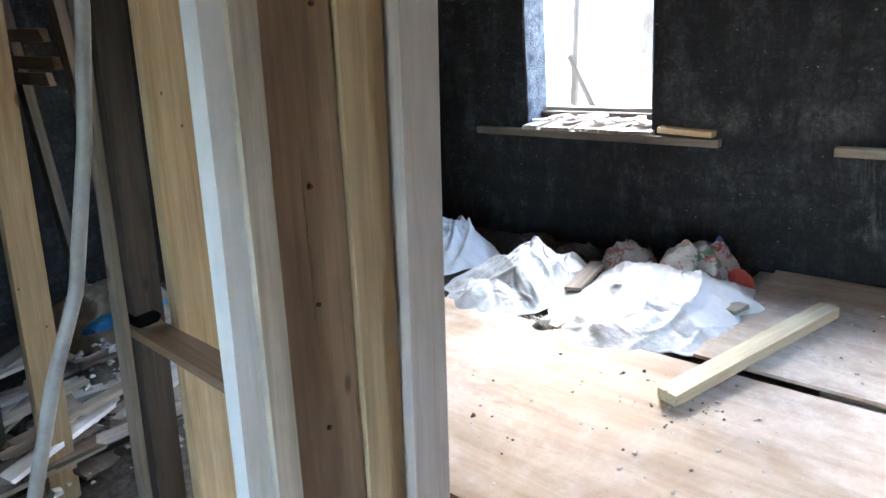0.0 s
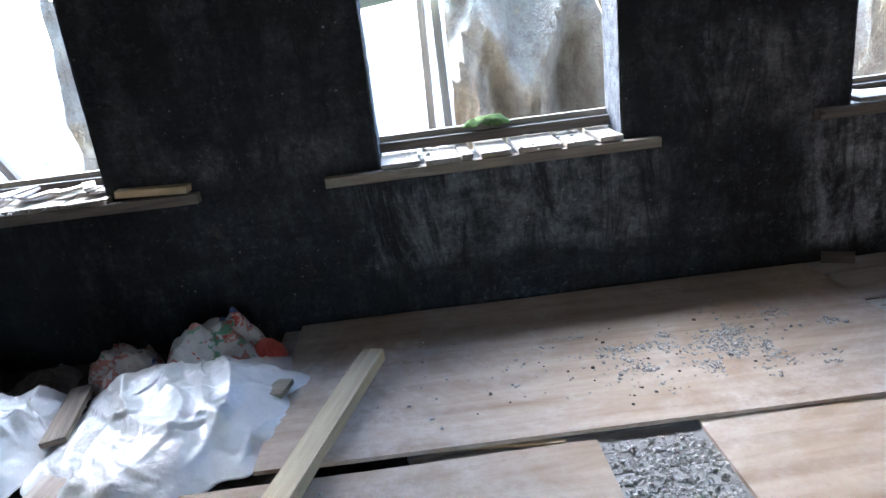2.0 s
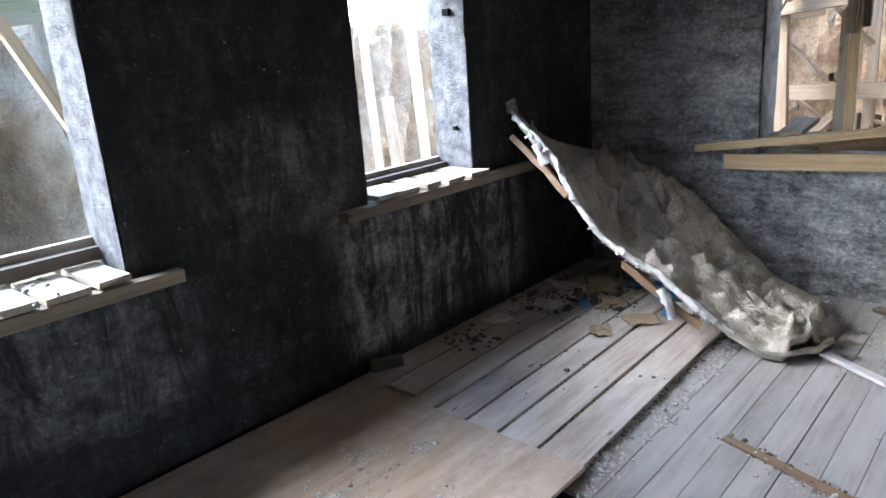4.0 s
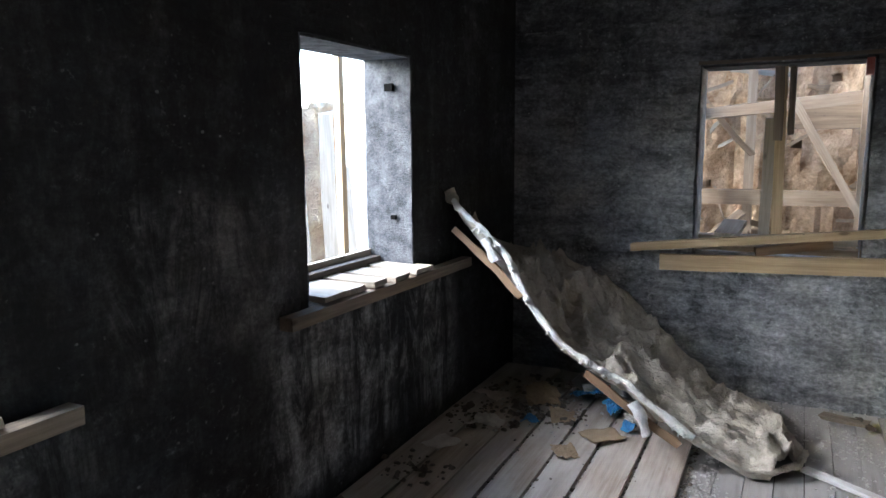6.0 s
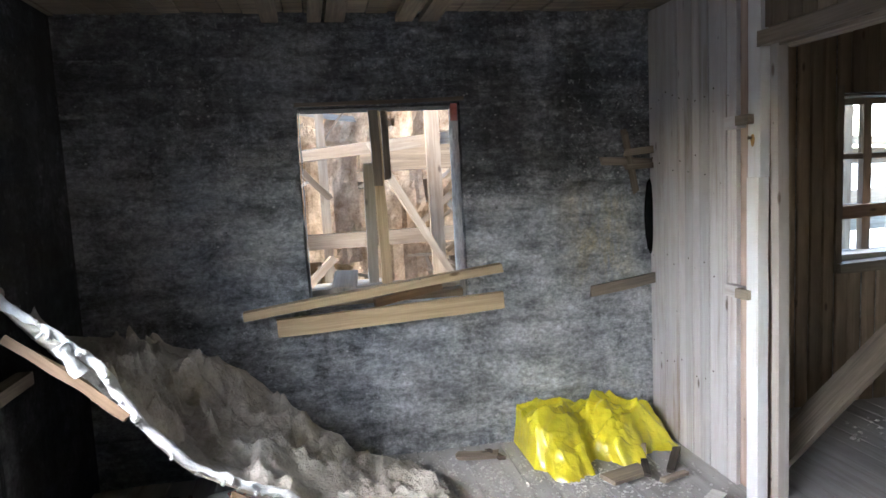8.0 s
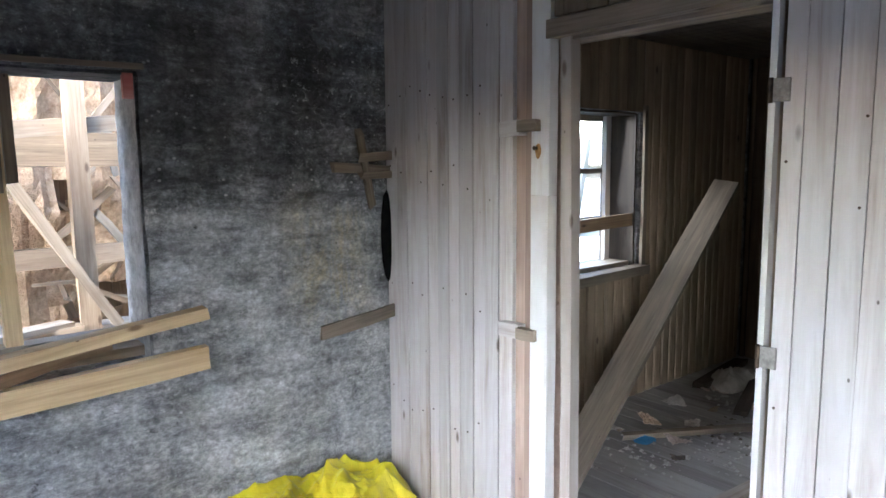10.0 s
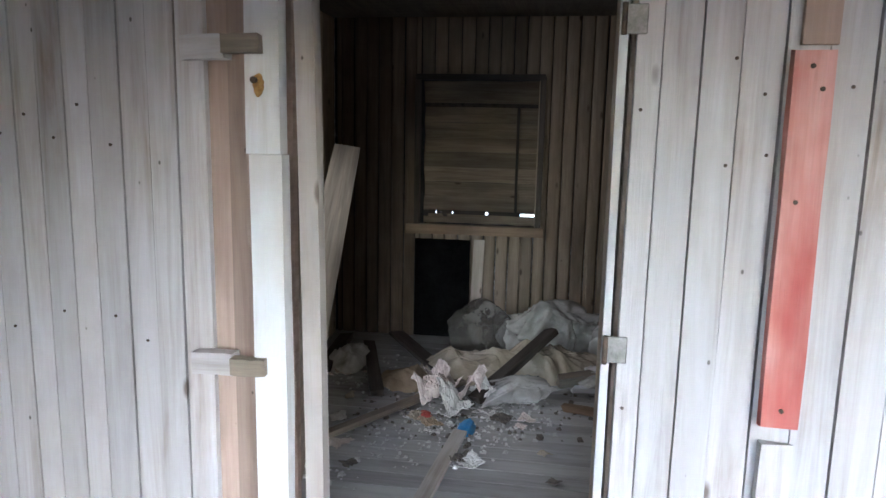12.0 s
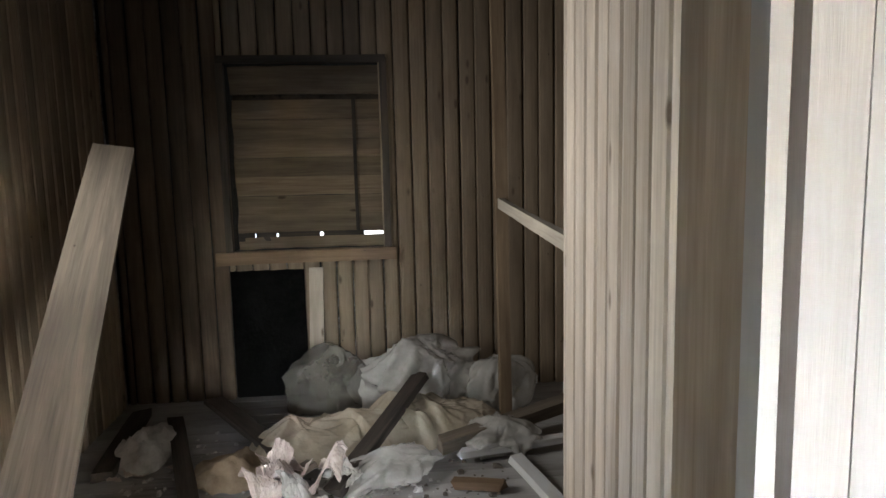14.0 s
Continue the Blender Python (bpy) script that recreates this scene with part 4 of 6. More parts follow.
sheet(-0.6, 0.67, -0.86, 1.89, FZ + 0.03, "dusty brown plywood sheet lying along the black wall", -0.8)
sheet(0.71, 2.1, -2.45, 0.385, FZ + 0.012, "pale dusty plywood sheet on the floor")
sheet(2.12, 3.5, -2.0, 0.75, FZ + 0.012, "pale dusty plywood sheet in the entrance")
sheet(0.67, 1.9, 0.775, 1.505, FZ + 0.013, "pale plywood offcut on the floor boards")
sheet(3.52, 5.25, -2.0, 1.1, FZ + 0.012, "dusty plywood sheet behind the entrance")
lone_plank("thin_lath", (0.55, -0.6, -0.012), (0.69, 0.28, -0.008), 0.025, 0.012, (0, 0, 1), PINE, "thin lath lying in the gap between plywood sheets", "lath")
lone_plank("floor_batten", (1.0, 2.42, FZ + 0.002), (2.35, 1.98, FZ + 0.002), 0.045, 0.008, (0, 0, 1), BROWN_WOOD, "thin worn strip across the floor boards", "batten")
crumbs("seam_dirt", [(gx + 0.015 - 0.012 * gy, 1.9 + gy, FZ + 0.012, 0.02, 5) for gx in (-0.1, 0.08, 0.255, 0.455, 0.665) for gy in [0.04 * q for q in range(48)]] + [(1.0 + 1.35 * q / 40, 2.42 - 0.44 * q / 40, FZ + 0.002, 0.05, 8) for q in range(41)],
       DARK_RUBBLE, "dark dirt and bits along the gaps of the floor boards", (0.003, 0.011))
crumbs("seam_plaster", [(gx + 0.02 - 0.012 * gy, 1.9 + gy, FZ + 0.012, 0.03, 2) for gx in (-0.1, 0.08, 0.255, 0.455) for gy in [0.08 * q for q in range(24)]] + [(0.73, 1.75 + 0.05 * q, FZ + 0.002, 0.06, 9) for q in range(34)] + [(1.0 + 1.35 * q / 20, 2.36 - 0.44 * q / 20, FZ + 0.002, 0.07, 4) for q in range(21)],
       RUBBLE, "pale plaster bits along the gaps of the floor boards", (0.004, 0.013))
crumbs("corner_dirt", [(-0.4, 3.3, 0.006, 0.22, 90), (-0.3, 3.75, 0.006, 0.3, 120), (-0.45, 2.6, 0.006, 0.18, 50), (-0.1, 3.5, 0.006, 0.2, 90)], DARK_RUBBLE, "dark litter and soil in the black corner", (0.006, 0.026))
crumbs("corner_plaster", [(-0.3, 3.4, 0.006, 0.35, 60), (0.0, 3.5, 0.006, 0.35, 70), (0.85, 3.75, FZ, 0.3, 120), (1.5, 3.45, FZ, 0.4, 160), (1.95, 3.25, FZ, 0.35, 120)], RUBBLE, "pale plaster crumbs about the foot of the mattress", (0.003, 0.013))
timber = lone_plank("timber", (1.10, -0.81, 0.026), (-0.08, -0.44, 0.06), 0.1, 0.058, (0, 0, 1), NEW_PINE, "fresh pale timber beam lying across the plywood", "timber", rough=0.002, ragged=0.0)

grit = random.Random(44)
crumbs("plaster_crumbs", [(0.16 + 0.14 * grit.gauss(0, 1) * 0.8, 0.98 + 0.27 * grit.gauss(0, 1), 0.017, grit.uniform(0.02, 0.075), grit.randint(12, 46)) for _ in range(46)] + [(0.15, 1.1, 0.017, 0.3, 90), (0.3, 0.75, 0.017, 0.25, 60), (0.1, 0.4, 0.017, 0.35, 60), (-0.05, 1.35, 0.017, 0.25, 90), (0.1, 0.0, 0.017, 0.5, 50)],
       RUBBLE, "grey plaster crumbs strewn on the plywood", (0.003, 0.010))
crumbs("rubble_patch", [(0.78 + 0.09 * q, 0.44 + 0.075 * w, FZ + 0.002, 0.07, 46) for q in range(6) for w in range(5)], RUBBLE, "dusty plaster rubble between the plywood sheets", (0.003, 0.012))
crumbs("floor_crumbs", [(1.75, 3.7, FZ + 0.002, 0.18, 160), (1.35, 3.75, FZ + 0.002, 0.2, 120), (1.0, 4.15, FZ + 0.002, 0.15, 80), (1.0, -0.75, 0.0, 0.25, 40), (1.3, -0.5, 0.0, 0.4, 40), (0.72, 2.4, FZ + 0.002, 0.1, 90), (0.74, 3.0, FZ + 0.002, 0.1, 90), (0.74, 2.0, FZ, 0.1, 60),
                        (1.6, 2.2, FZ, 0.6, 60), (1.75, 3.7, FZ + 0.002, 0.35, 260), (1.3, 3.9, FZ + 0.002, 0.3, 200), (2.1, 3.5, FZ + 0.002, 0.35, 200), (1.4, 4.15, FZ + 0.002, 0.35, 150), (1.6, -1.4, 0.0, 0.8, 50)],
       RUBBLE, "plaster bits strewn on the floor", (0.003, 0.011))
crumbs("dark_crumbs", [(1.1, -0.7, 0.0, 0.2, 20), (0.1, 0.3, 0.017, 0.6, 25), (1.5, -1.2, 0.0, 0.7, 25), (0.3, 2.6, 0.004, 0.4, 30), (-0.4, 3.3, 0.004, 0.5, 60), (0.5, -1.6, FZ, 0.3, 40), (0.2, 0.9, 0.017, 0.4, 20)],
       DARK_RUBBLE, "dark bits of bark and dirt on the floor", (0.003, 0.013))
lone_plank("wood_block", (-0.60, 2.0, 0.03), (-0.52, 2.14, 0.035), 0.05, 0.05, (0, 0, 1), OLD_PINE, "short wood block by the black wall", "block")
for p0, p1, w, mat, lab in (((1.2, 4.12, 0.0), (1.42, 4.08, 0.0), 0.08, OLD_PINE, "scrap board by the concrete wall"), ((1.38, 4.14, 0.0), (1.43, 4.02, 0.0), 0.03, DARK_WOOD, "small dark stick"),
                            ((1.85, 3.63, 0.0), (2.08, 3.70, 0.0), 0.11, OLD_PINE, "scrap of old board"), ((2.06, 3.62, 0.0), (2.11, 3.76, 0.01), 0.035, DARK_WOOD, "charred stick"),
                            ((2.18, 3.62, 0.0), (2.33, 3.83, 0.02), 0.04, DARK_WOOD, "charred stick"), ((2.1, 3.55, 0.0), (2.26, 3.60, 0.0), 0.03, OLD_PINE, "small broken stick"),
                            ((1.12, 3.38, 0.0), (1.42, 3.20, 0.0), 0.045, PEELING, "whitish broken slat"), ((2.2, 3.3, 0.0), (2.28, 3.36, 0.0), 0.07, PAPER, "white chip")):
    lone_plank("wood_scrap", p0, p1, w, 0.018, (0, 0, 1), mat, lab + " on the dirty floor", "scrap", "floor scraps", ragged=0.012)

# ---- leaning mattress felt in the corner ----
EDGE = [(-0.63, 3.33, 1.19), (-0.52, 3.22, 1.13), (-0.38, 3.2, 1.03), (-0.25, 3.2, 0.91), (-0.18, 3.2, 0.77), (-0.11, 3.2, 0.65), (0.03, 3.2, 0.50), (0.21, 3.2, 0.40), (0.36, 3.2, 0.34), (0.48, 3.2, 0.25), (0.67, 3.2, 0.13), (0.89, 3.19, 0.03), (0.99, 3.2, 0.03)]
BACK = [(-0.60, 4.22, 0.80), (-0.48, 4.22, 0.76), (-0.34, 4.22, 0.74), (-0.22, 4.22, 0.70), (-0.10, 4.22, 0.66), (0.0, 4.22, 0.62), (0.11, 4.22, 0.55), (0.22, 4.21, 0.46), (0.33, 4.2, 0.36), (0.49, 4.2, 0.20), (0.67, 4.18, 0.06), (0.93, 4.05, 0.03), (1.13, 3.5, 0.03)]


def poly(points, s):
    s = max(0.0, min(0.9999, s)) * (len(points) - 1)
    i = int(s)
    return Vector(points[i]).lerp(Vector(points[i + 1]), s - i)


felt = thing("mattress_felt", (0.4, 3.7, 0.0), "dirty grey felt mattress slumped from the wall corner onto the floor", "mattress")
bm = bmesh.new()
NU, NV = 120, 84
creases = ridges(17, 80, (0.85, 0.5), (0.12, 0.4), (0.025, 0.065), (0.035, 0.095))
puckers = ridges(18, 120, (0.85, 0.5), (0.05, 0.16), (0.012, 0.03), (0.010, 0.03))
rows = {}
for k in (0, 1):
    for i in range(NU + 1):
        for j in range(NV + 1):
            u, v = i / NU, j / NV
            p = poly(EDGE, u).lerp(poly(BACK, u), v)
            q = Vector((p.x * 2.2, p.y * 2.2, p.z * 2.2))
            fold = 1 - 2.2 * abs(noise.noise(q * 1.35 + Vector((3, 1, 0))))
            fine = noise.noise(q * 4.5)
            tiny = noise.noise(q * 13)
            env = min(1.0, v * 6) * min(1.0, (1 - v) * 5 + 0.15) * min(1.0, 0.1 + u * 7)
            pleat = (1 - 2 * abs(noise.noise(Vector((u * 7 + 1.5 * v, v * 2.2, 4.0))))) ** 3 * min(1.0, v * 2)
            vd = noise.voronoi(q * 1.7 + Vector((0.4 * fine, 0.3 * tiny, 0)))[0]
            lift = (0.07 * pleat + 0.05 * fold + 0.02 * fine + 0.05 * (0.45 - (vd[1] - vd[0])) + (1.35 - 0.8 * u) * creases(p.x - 0.25, p.y - 3.7) + puckers(p.x - 0.25, p.y - 3.7)) * env + 0.006 * tiny
            sag = -0.24 * math.sin(math.pi * v ** 0.8) * (1 - u) ** 0.6 * min(1.0, 0.35 + 4 * u)
            z = p.z + lift + sag - (0.035 if k else 0.0)
            z = max(z, -0.012 if k else 0.012 + 0.02 * abs(fine))
            rows[i, j, k] = bm.verts.new((p.x + 0.02 * fine * env, p.y - 0.06 * fold * env * (1 - u), z))
for i in range(NU):
    for j in range(NV):
        for k in (0, 1):
            bm.faces.new([rows[i, j, k], rows[i + 1, j, k], rows[i + 1, j + 1, k], rows[i, j + 1, k]])
for i in range(NU):
    for j in (0, NV):
        bm.faces.new([rows[i, j, 0], rows[i + 1, j, 0], rows[i + 1, j, 1], rows[i, j, 1]])
for j in range(NV):
    for i in (0, NU):
        bm.faces.new([rows[i, j, 0], rows[i, j + 1, 0], rows[i, j + 1, 1], rows[i, j, 1]])
finish("cover", bm, FELT, felt, smooth=True)


def rope(name, points, radius, mat, parent, label="", lumps=0.35, n=120, sides=9, seed=0.0):
    """A lumpy cord that follows points."""
    bm = bmesh.new()
    rings = []
    for i in range(n + 1):
        s = i / n
        p, q = poly(points, s), poly(points, min(1, s + 0.01))
        if (q - p).length < 1e-6:
            q = p + (p - poly(points, s - 0.01))
        m = (q - p).to_track_quat("X", "Z").to_matrix()
        ring = []
        for a in range(sides):
            ang = 6.283 * a / sides
            d = Vector((0, math.cos(ang), math.sin(ang)))
            r = radius * (1 + lumps * noise.noise(p * 22 + d * 1.5 + Vector((seed, 0, 0))) + lumps * 0.8 * noise.noise(p * 7 + Vector((0, seed, 0))))
            ring.append(bm.verts.new(p + m @ (d * r)))
        rings.append(ring)
    for r0, r1 in zip(rings, rings[1:]):
        for a in range(sides):
            b = (a + 1) % sides
            bm.faces.new([r0[a], r0[b], r1[b], r1[a]])
    for ring in (rings[0], rings[-1]):
        bm.faces.new(ring)
    return finish(name, bm, mat, parent, label, smooth=True)


edge = [Vector(p) + Vector((0.0, -0.012, 0.0)) for p in EDGE]
rope("torn_edge", edge[:11], 0.0155, FELT_EDGE, felt, "white frayed stuffing along the torn edge", 0.8, 220)
rope("edge_tip", [edge[0] + Vector((-0.015, 0.0, 0.025)), edge[0], edge[0].lerp(edge[1], 0.35)], 0.034, FELT, felt, "dirty end of the torn edge", 0.5, 30)
rope("lower_edge", [Vector(p) for p in EDGE[9:]] + [Vector((1.1, 3.34, 0.03)), Vector((1.13, 3.5, 0.03))], 0.014, FELT, felt, "", 0.8, 50)
lath = plank("frame_lath", (-0.54, 3.20, 1.02), (-0.17, 3.185, 0.70), 0.035, 0.03, (0, -1, 0.4), BROWN_WOOD, felt, "broken brown frame lath", 0.012, 0.02)
plank("frame_lath", (0.16, 3.175, 0.37), (0.60, 3.16, 0.10), 0.04, 0.03, (0, -1, 0.4), BROWN_WOOD, felt, "broken brown frame lath", 0.012, 0.02)
rope("hanging_tuft", [(-0.36, 3.17, 0.99), (-0.33, 3.16, 0.94), (-0.30, 3.16, 0.88)], 0.026, FELT_EDGE, felt, "", 0.8, 20, seed=4)
rope("hanging_tuft", [(0.40, 3.15, 0.27), (0.45, 3.13, 0.2), (0.48, 3.12, 0.13)], 0.024, FELT_EDGE, felt, "", 0.8, 20, seed=7)
fray = random.Random(3)
for i in range(30):
    a = poly(edge[:11], fray.uniform(0.12, 0.98))
    b = a + Vector((fray.uniform(-0.02, 0.03), -0.012 - fray.uniform(0, 0.025), fray.uniform(-0.04, 0.008)))
    rope("fray", [a, a.lerp(b, 0.6) + Vector((0.008, 0, 0)), b], fray.uniform(0.004, 0.010), FELT_EDGE, felt, "", 0.9, 6, 6, i)
for (px, py), w, m, mat, lab in (((0.08, 3.9), 0.24, 20, PAPER, "white paper sheet with a red printed frame"), ((0.23, 3.28), 0.19, 50, CARD, "flat brown cardboard piece"), ((-0.45, 2.85), 0.16, 70, PAPER, "dirty paper scrap")):
    bm = bmesh.new()
    bmesh.ops.create_grid(bm, x_segments=10, y_segments=10, size=w / 2)
    for v in bm.verts:
        v.co.z = 0.02 + 0.018 * noise.noise(Vector((v.co.x * 12, v.co.y * 12, px * 9)))
        v.co.y *= 0.75
    bmesh.ops.solidify(bm, geom=bm.faces[:], thickness=0.002)
    ob = finish("paper_sheet", bm, mat, m=pose(px, py, 0.004, 0, 0, m), smooth=True)
    tagged(ob, lab + " lying on the boards", "paper")
    if mat is PAPER and w > 0.2:
        for dx, dy, lx, ly in ((0, 0.03, 0.07, 0.006), (0, -0.03, 0.07, 0.006), (-0.035, 0, 0.006, 0.06), (0.035, 0, 0.006, 0.06)):
            finish("print_bar", box_bm((dx - lx / 2, dy - ly / 2, 0.0), (dx + lx / 2, dy + ly / 2, 0.002)), RED_RAG, ob, "red printed line", m=pose(px, py, 0.042, 0, 0, m))

# ---- cardboard tube ----
bm = bmesh.new()
bmesh.ops.create_cone(bm, cap_ends=False, segments=20, radius1=0.034, radius2=0.034, depth=0.11)
bmesh.ops.solidify(bm, geom=bm.faces[:], thickness=0.004)
tagged(finish("cardboard_tube", bm, CARD, m=pose(2.13, 3.90, FZ + 0.036, 90, 0, 65), smooth=True), "short cardboard tube lying beside the yellow tarpaulin", "tube")

# ---- plastic sheets, clothes and boards by the black wall ----
tagged(drape("plastic_sheet", (0.16, -1.25, FZ), (0.62, 0.56), 0.175, WHITE_FILM, None, 11, (-0.3, 0.0), 0.22, 100, 2.1), "white plastic sheet billowing over rubbish on the floor", "plastic sheet", "plastic sheets")
tagged(drape("plastic_sheet", (0.28, -2.16, FZ), (0.52, 0.42), 0.22, WHITE_FILM, None, 5, (-0.2, 0.3), 0.2, 90, 1.7), "white plastic sheet draped in a peak over rubbish", "plastic sheet", "plastic sheets")
tagged(drape("plastic_sheet", (0.05, -2.95, FZ), (0.4, 0.36), 0.26, WHITE_FILM, None, 8, (0, 0), 0.25, 50, 1.6), "white plastic sheet lying beside the stud wall", "plastic sheet", "plastic sheets")
tagged(heap("printed_cloth", (-0.32, -1.22, FZ), (0.24, 0.28), 0.36, PRINT, None, "", 3, 1.1, 44), "heap of red, green and white printed cloth", "clothes")
tagged(heap("red_cloth", (-0.3, -1.66, FZ), (0.17, 0.18), 0.27, PRINT, None, "", 9, 1.1, 30), "crumpled red and white cloth", "clothes")
tagged(heap("red_cloth", (-0.3, -0.98, FZ), (0.12, 0.1), 0.18, RED_RAG, None, "", 14, 1.1, 24), "crumpled red cloth by the wall", "clothes")
tagged(heap("brown_rag", (-0.33, -2.45, FZ), (0.2, 0.16), 0.17, DARK_RUBBLE, None, "", 6, 1.0, 24), "dark brown rag heap against the wall", "rag")
tagged(heap("brown_rag", (-0.32, -2.1, FZ), (0.2, 0.16), 0.13, DARK_RUBBLE, None, "", 16, 1.0, 24), "dark brown rag heap against the wall", "rag")
for p0, p1, w, mat, lab in (((0.0, -1.25, 0.03), (0.12, -0.82, 0.05), 0.13, SILVER_WOOD, "grey board under the plastic sheet"), ((0.35, -1.62, 0.0), (0.72, -1.66, 0.0), 0.14, LOOSE_BOARD, "grey board between plastic sheets"),
                            ((0.2, -1.0, 0.0), (0.3, -0.87, 0.0), 0.09, OLD_PINE, "board scrap by the plywood"), ((-0.2, -1.85, 0.02), (0.3, -1.75, 0.04), 0.1, OLD_PINE, "board scrap in the rubbish")):
    lone_plank("rubbish_board", p0, p1, w, 0.025, (0, 0, 1), mat, lab, "board", "rubbish boards", ragged=0.012)
tagged(heap("bark_lump", (0.72, -1.68, FZ), (0.09, 0.07), 0.07, DARK_RUBBLE, None, "", 21, 1.2, 16), "dark lump of bark between the plastic sheets", "bark")
crumbs("rubbish_crumbs", [(0.62, -1.62, FZ, 0.25, 120), (0.0, -1.7, FZ, 0.3, 90)], RUBBLE, "pale rubbish crumbs between the plastic sheets", (0.006, 0.025))

# ---- stud wall at the entrance ----
stud_wall = thing("wall_studs", (2.75, -0.8, -0.05), "bare stud wall of mixed old and new boards at the entrance", "wall", kind="structure")
YS = -0.78


def leaning_stud(floor_x, ceiling_x, y, thick, mat, label, rough=0.004):
    """An old stud that has gone out of plumb; its edges at the floor and at the ceiling."""
    m0, m1 = sum(floor_x) / 2, sum(ceiling_x) / 2
    w = (abs(floor_x[1] - floor_x[0]) + abs(ceiling_x[1] - ceiling_x[0])) / 2
    plank("stud", (m0, y - thick / 2, -0.02), (m1, y - thick / 2, CEIL + 0.02), w - 0.004, thick, (0, 1, 0), mat, stud_wall, label, rough)


leaning_stud((2.612, 2.741), (2.392, 2.517), YS + 0.005, 0.12, JAMB, "worn greyish tan jamb board")
leaning_stud((2.745, 2.79), (2.521, 2.60), YS - 0.03, 0.05, PINE, "yellow pine stud")
leaning_stud((2.79, 2.872), (2.602, 2.675), YS - 0.01, 0.045, PINE, "knotty yellow pine stud")
leaning_stud((2.874, 2.957), (2.677, 2.804), YS - 0.025, 0.03, BROWN_WOOD, "brown board")
leaning_stud((2.957, 3.069), (2.804, 2.86), YS - 0.012, 0.03, BROWN_WOOD, "brown board")
leaning_stud((3.069, 3.130), (2.862, 2.919), YS + 0.008, 0.045, SILVER_WOOD, "greenish grey stud")
leaning_stud((3.130, 3.212), (2.920, 2.952), YS - 0.004, 0.05, PEELING, "whitish stud")
leaning_stud((2.744, 2.905), (2.528, 2.655), -1.58, 0.045, PINE, "yellow pine stud")
leaning_stud((2.905, 3.0), (2.655, 2.735), -1.66, 0.06, DARK_WOOD, "dark weathered stud", 0.008)
leaning_stud((3.002, 3.03), (2.737, 2.765), -1.68, 0.05, OLD_PINE, "split weathered stud", 0.008)
leaning_stud((2.97, 3.098), (2.712, 2.80), -2.38, 0.05, PINE, "yellow pine stud")
leaning_stud((3.14, 3.26), (2.84, 2.95), -2.6, 0.05, DARK_WOOD, "dark stud")
for nx, nz in ((2.845, 1.42), (2.868, 1.18), (2.89, 0.9), (2.91, 0.66), (2.78, 1.75)):
    bm = bmesh.new()
    bmesh.ops.create_cone(bm, cap_ends=True, segments=8, radius1=0.005, radius2=0.005, depth=0.006, matrix=pose(nx, YS - 0.02, nz, 90, 0, 0))
    finish("nail", bm, IRON, stud_wall)
for yy in (-3.4, -4.1):
    plank("stud", (2.2, yy, -0.03), (2.2, yy, CEIL), 0.1, 0.05, (1, 0, 0), OLD_PINE, stud_wall, "old stud", 0.004)
plank("noggin", (2.86, -1.70, 0.90), (2.90, -0.86, 0.90), 0.085, 0.03, (0, 0, 1), BROWN_WOOD, stud_wall, "brown cross rail")
tagged(finish("black_block", box_bm((2.82, -1.72, 0.917), (2.90, -1.63, 0.952), 0.012), BLACK_HOLE), "charred block on the cross rail", "block")
rope("conduit", [(2.90, -1.35, 2.34), (2.95, -1.35, 1.8), (3.02, -1.35, 1.51), (3.12, -1.35, 1.19), (3.22, -1.35, 1.0), (3.34, -1.35, 0.72), (3.5, -1.3, 0.3), (3.6, -1.25, -0.0)], 0.016, GREY_PIPE, None, "", 0.03, 60, 10)
tagged(bpy.data.objects["conduit"], "bent grey plastic conduit hanging from the ceiling", "conduit")
for zz, xx, ln in ((2.15, 2.3, 0.6), (1.95, 2.35, 0.5), (1.75, 2.3, 0.55), (1.62, 2.28, 0.5), (1.55, 2.32, 0.5)):
    lone_plank("wall_lath", (xx, -3.35, zz), (xx + 0.03, -3.35 - ln, zz + 0.02), 0.06, 0.03, (1, 0, 0), TAN_WOOD, "pale split lath nailed across old studs", "lath", "wall laths", ragged=0.03)
lone_plank("hanging_board", (3.12, -2.9, 1.28), (2.86, -3.25, 1.50), 0.11, 0.02, (0.3, 1, 0.2), SILVER_WOOD, "broken grey board hanging from a stud", "board", ragged=0.03)
pile = random.Random(11)
for i in range(40):
    cx, cy = pile.uniform(2.3, 3.3), pile.uniform(-3.5, -2.0)
    a, ln = pile.uniform(-0.5, 0.7) + (1.57 if pile.random() < 0.2 else 0), pile.uniform(0.35, 0.9)
    z = 0.02 + 0.0075 * i
    dz = pile.uniform(-0.03, 0.05)
    lone_plank("rubble_board", (cx - ln / 2 * math.cos(a), cy - ln / 2 * math.sin(a), z), (cx + ln / 2 * math.cos(a), cy + ln / 2 * math.sin(a), z + dz), pile.choice((0.06, 0.08, 0.11)), 0.02, (0, 0, 1),
               pile.choice((SILVER_WOOD, SILVER_WOOD, LOOSE_BOARD, LOOSE_BOARD, PEELING, OLD_PINE)), "splintered old board in a rubble heap", "board", "rubble boards", ragged=0.03)
tagged(heap("rubbish_bag", (2.2, -3.75, 0.1), (0.4, 0.3), 0.42, CLEAR_FILM, None, "", 12, 0.9, 40), "milky plastic bag of rubbish on the rubble", "plastic bag")
tagged(heap("blue_bag", (2.25, -3.42, 0.25), (0.24, 0.09), 0.1, BLUE, None, "", 13, 1.0, 24), "blue plastic bag on the rubble heap", "plastic bag")
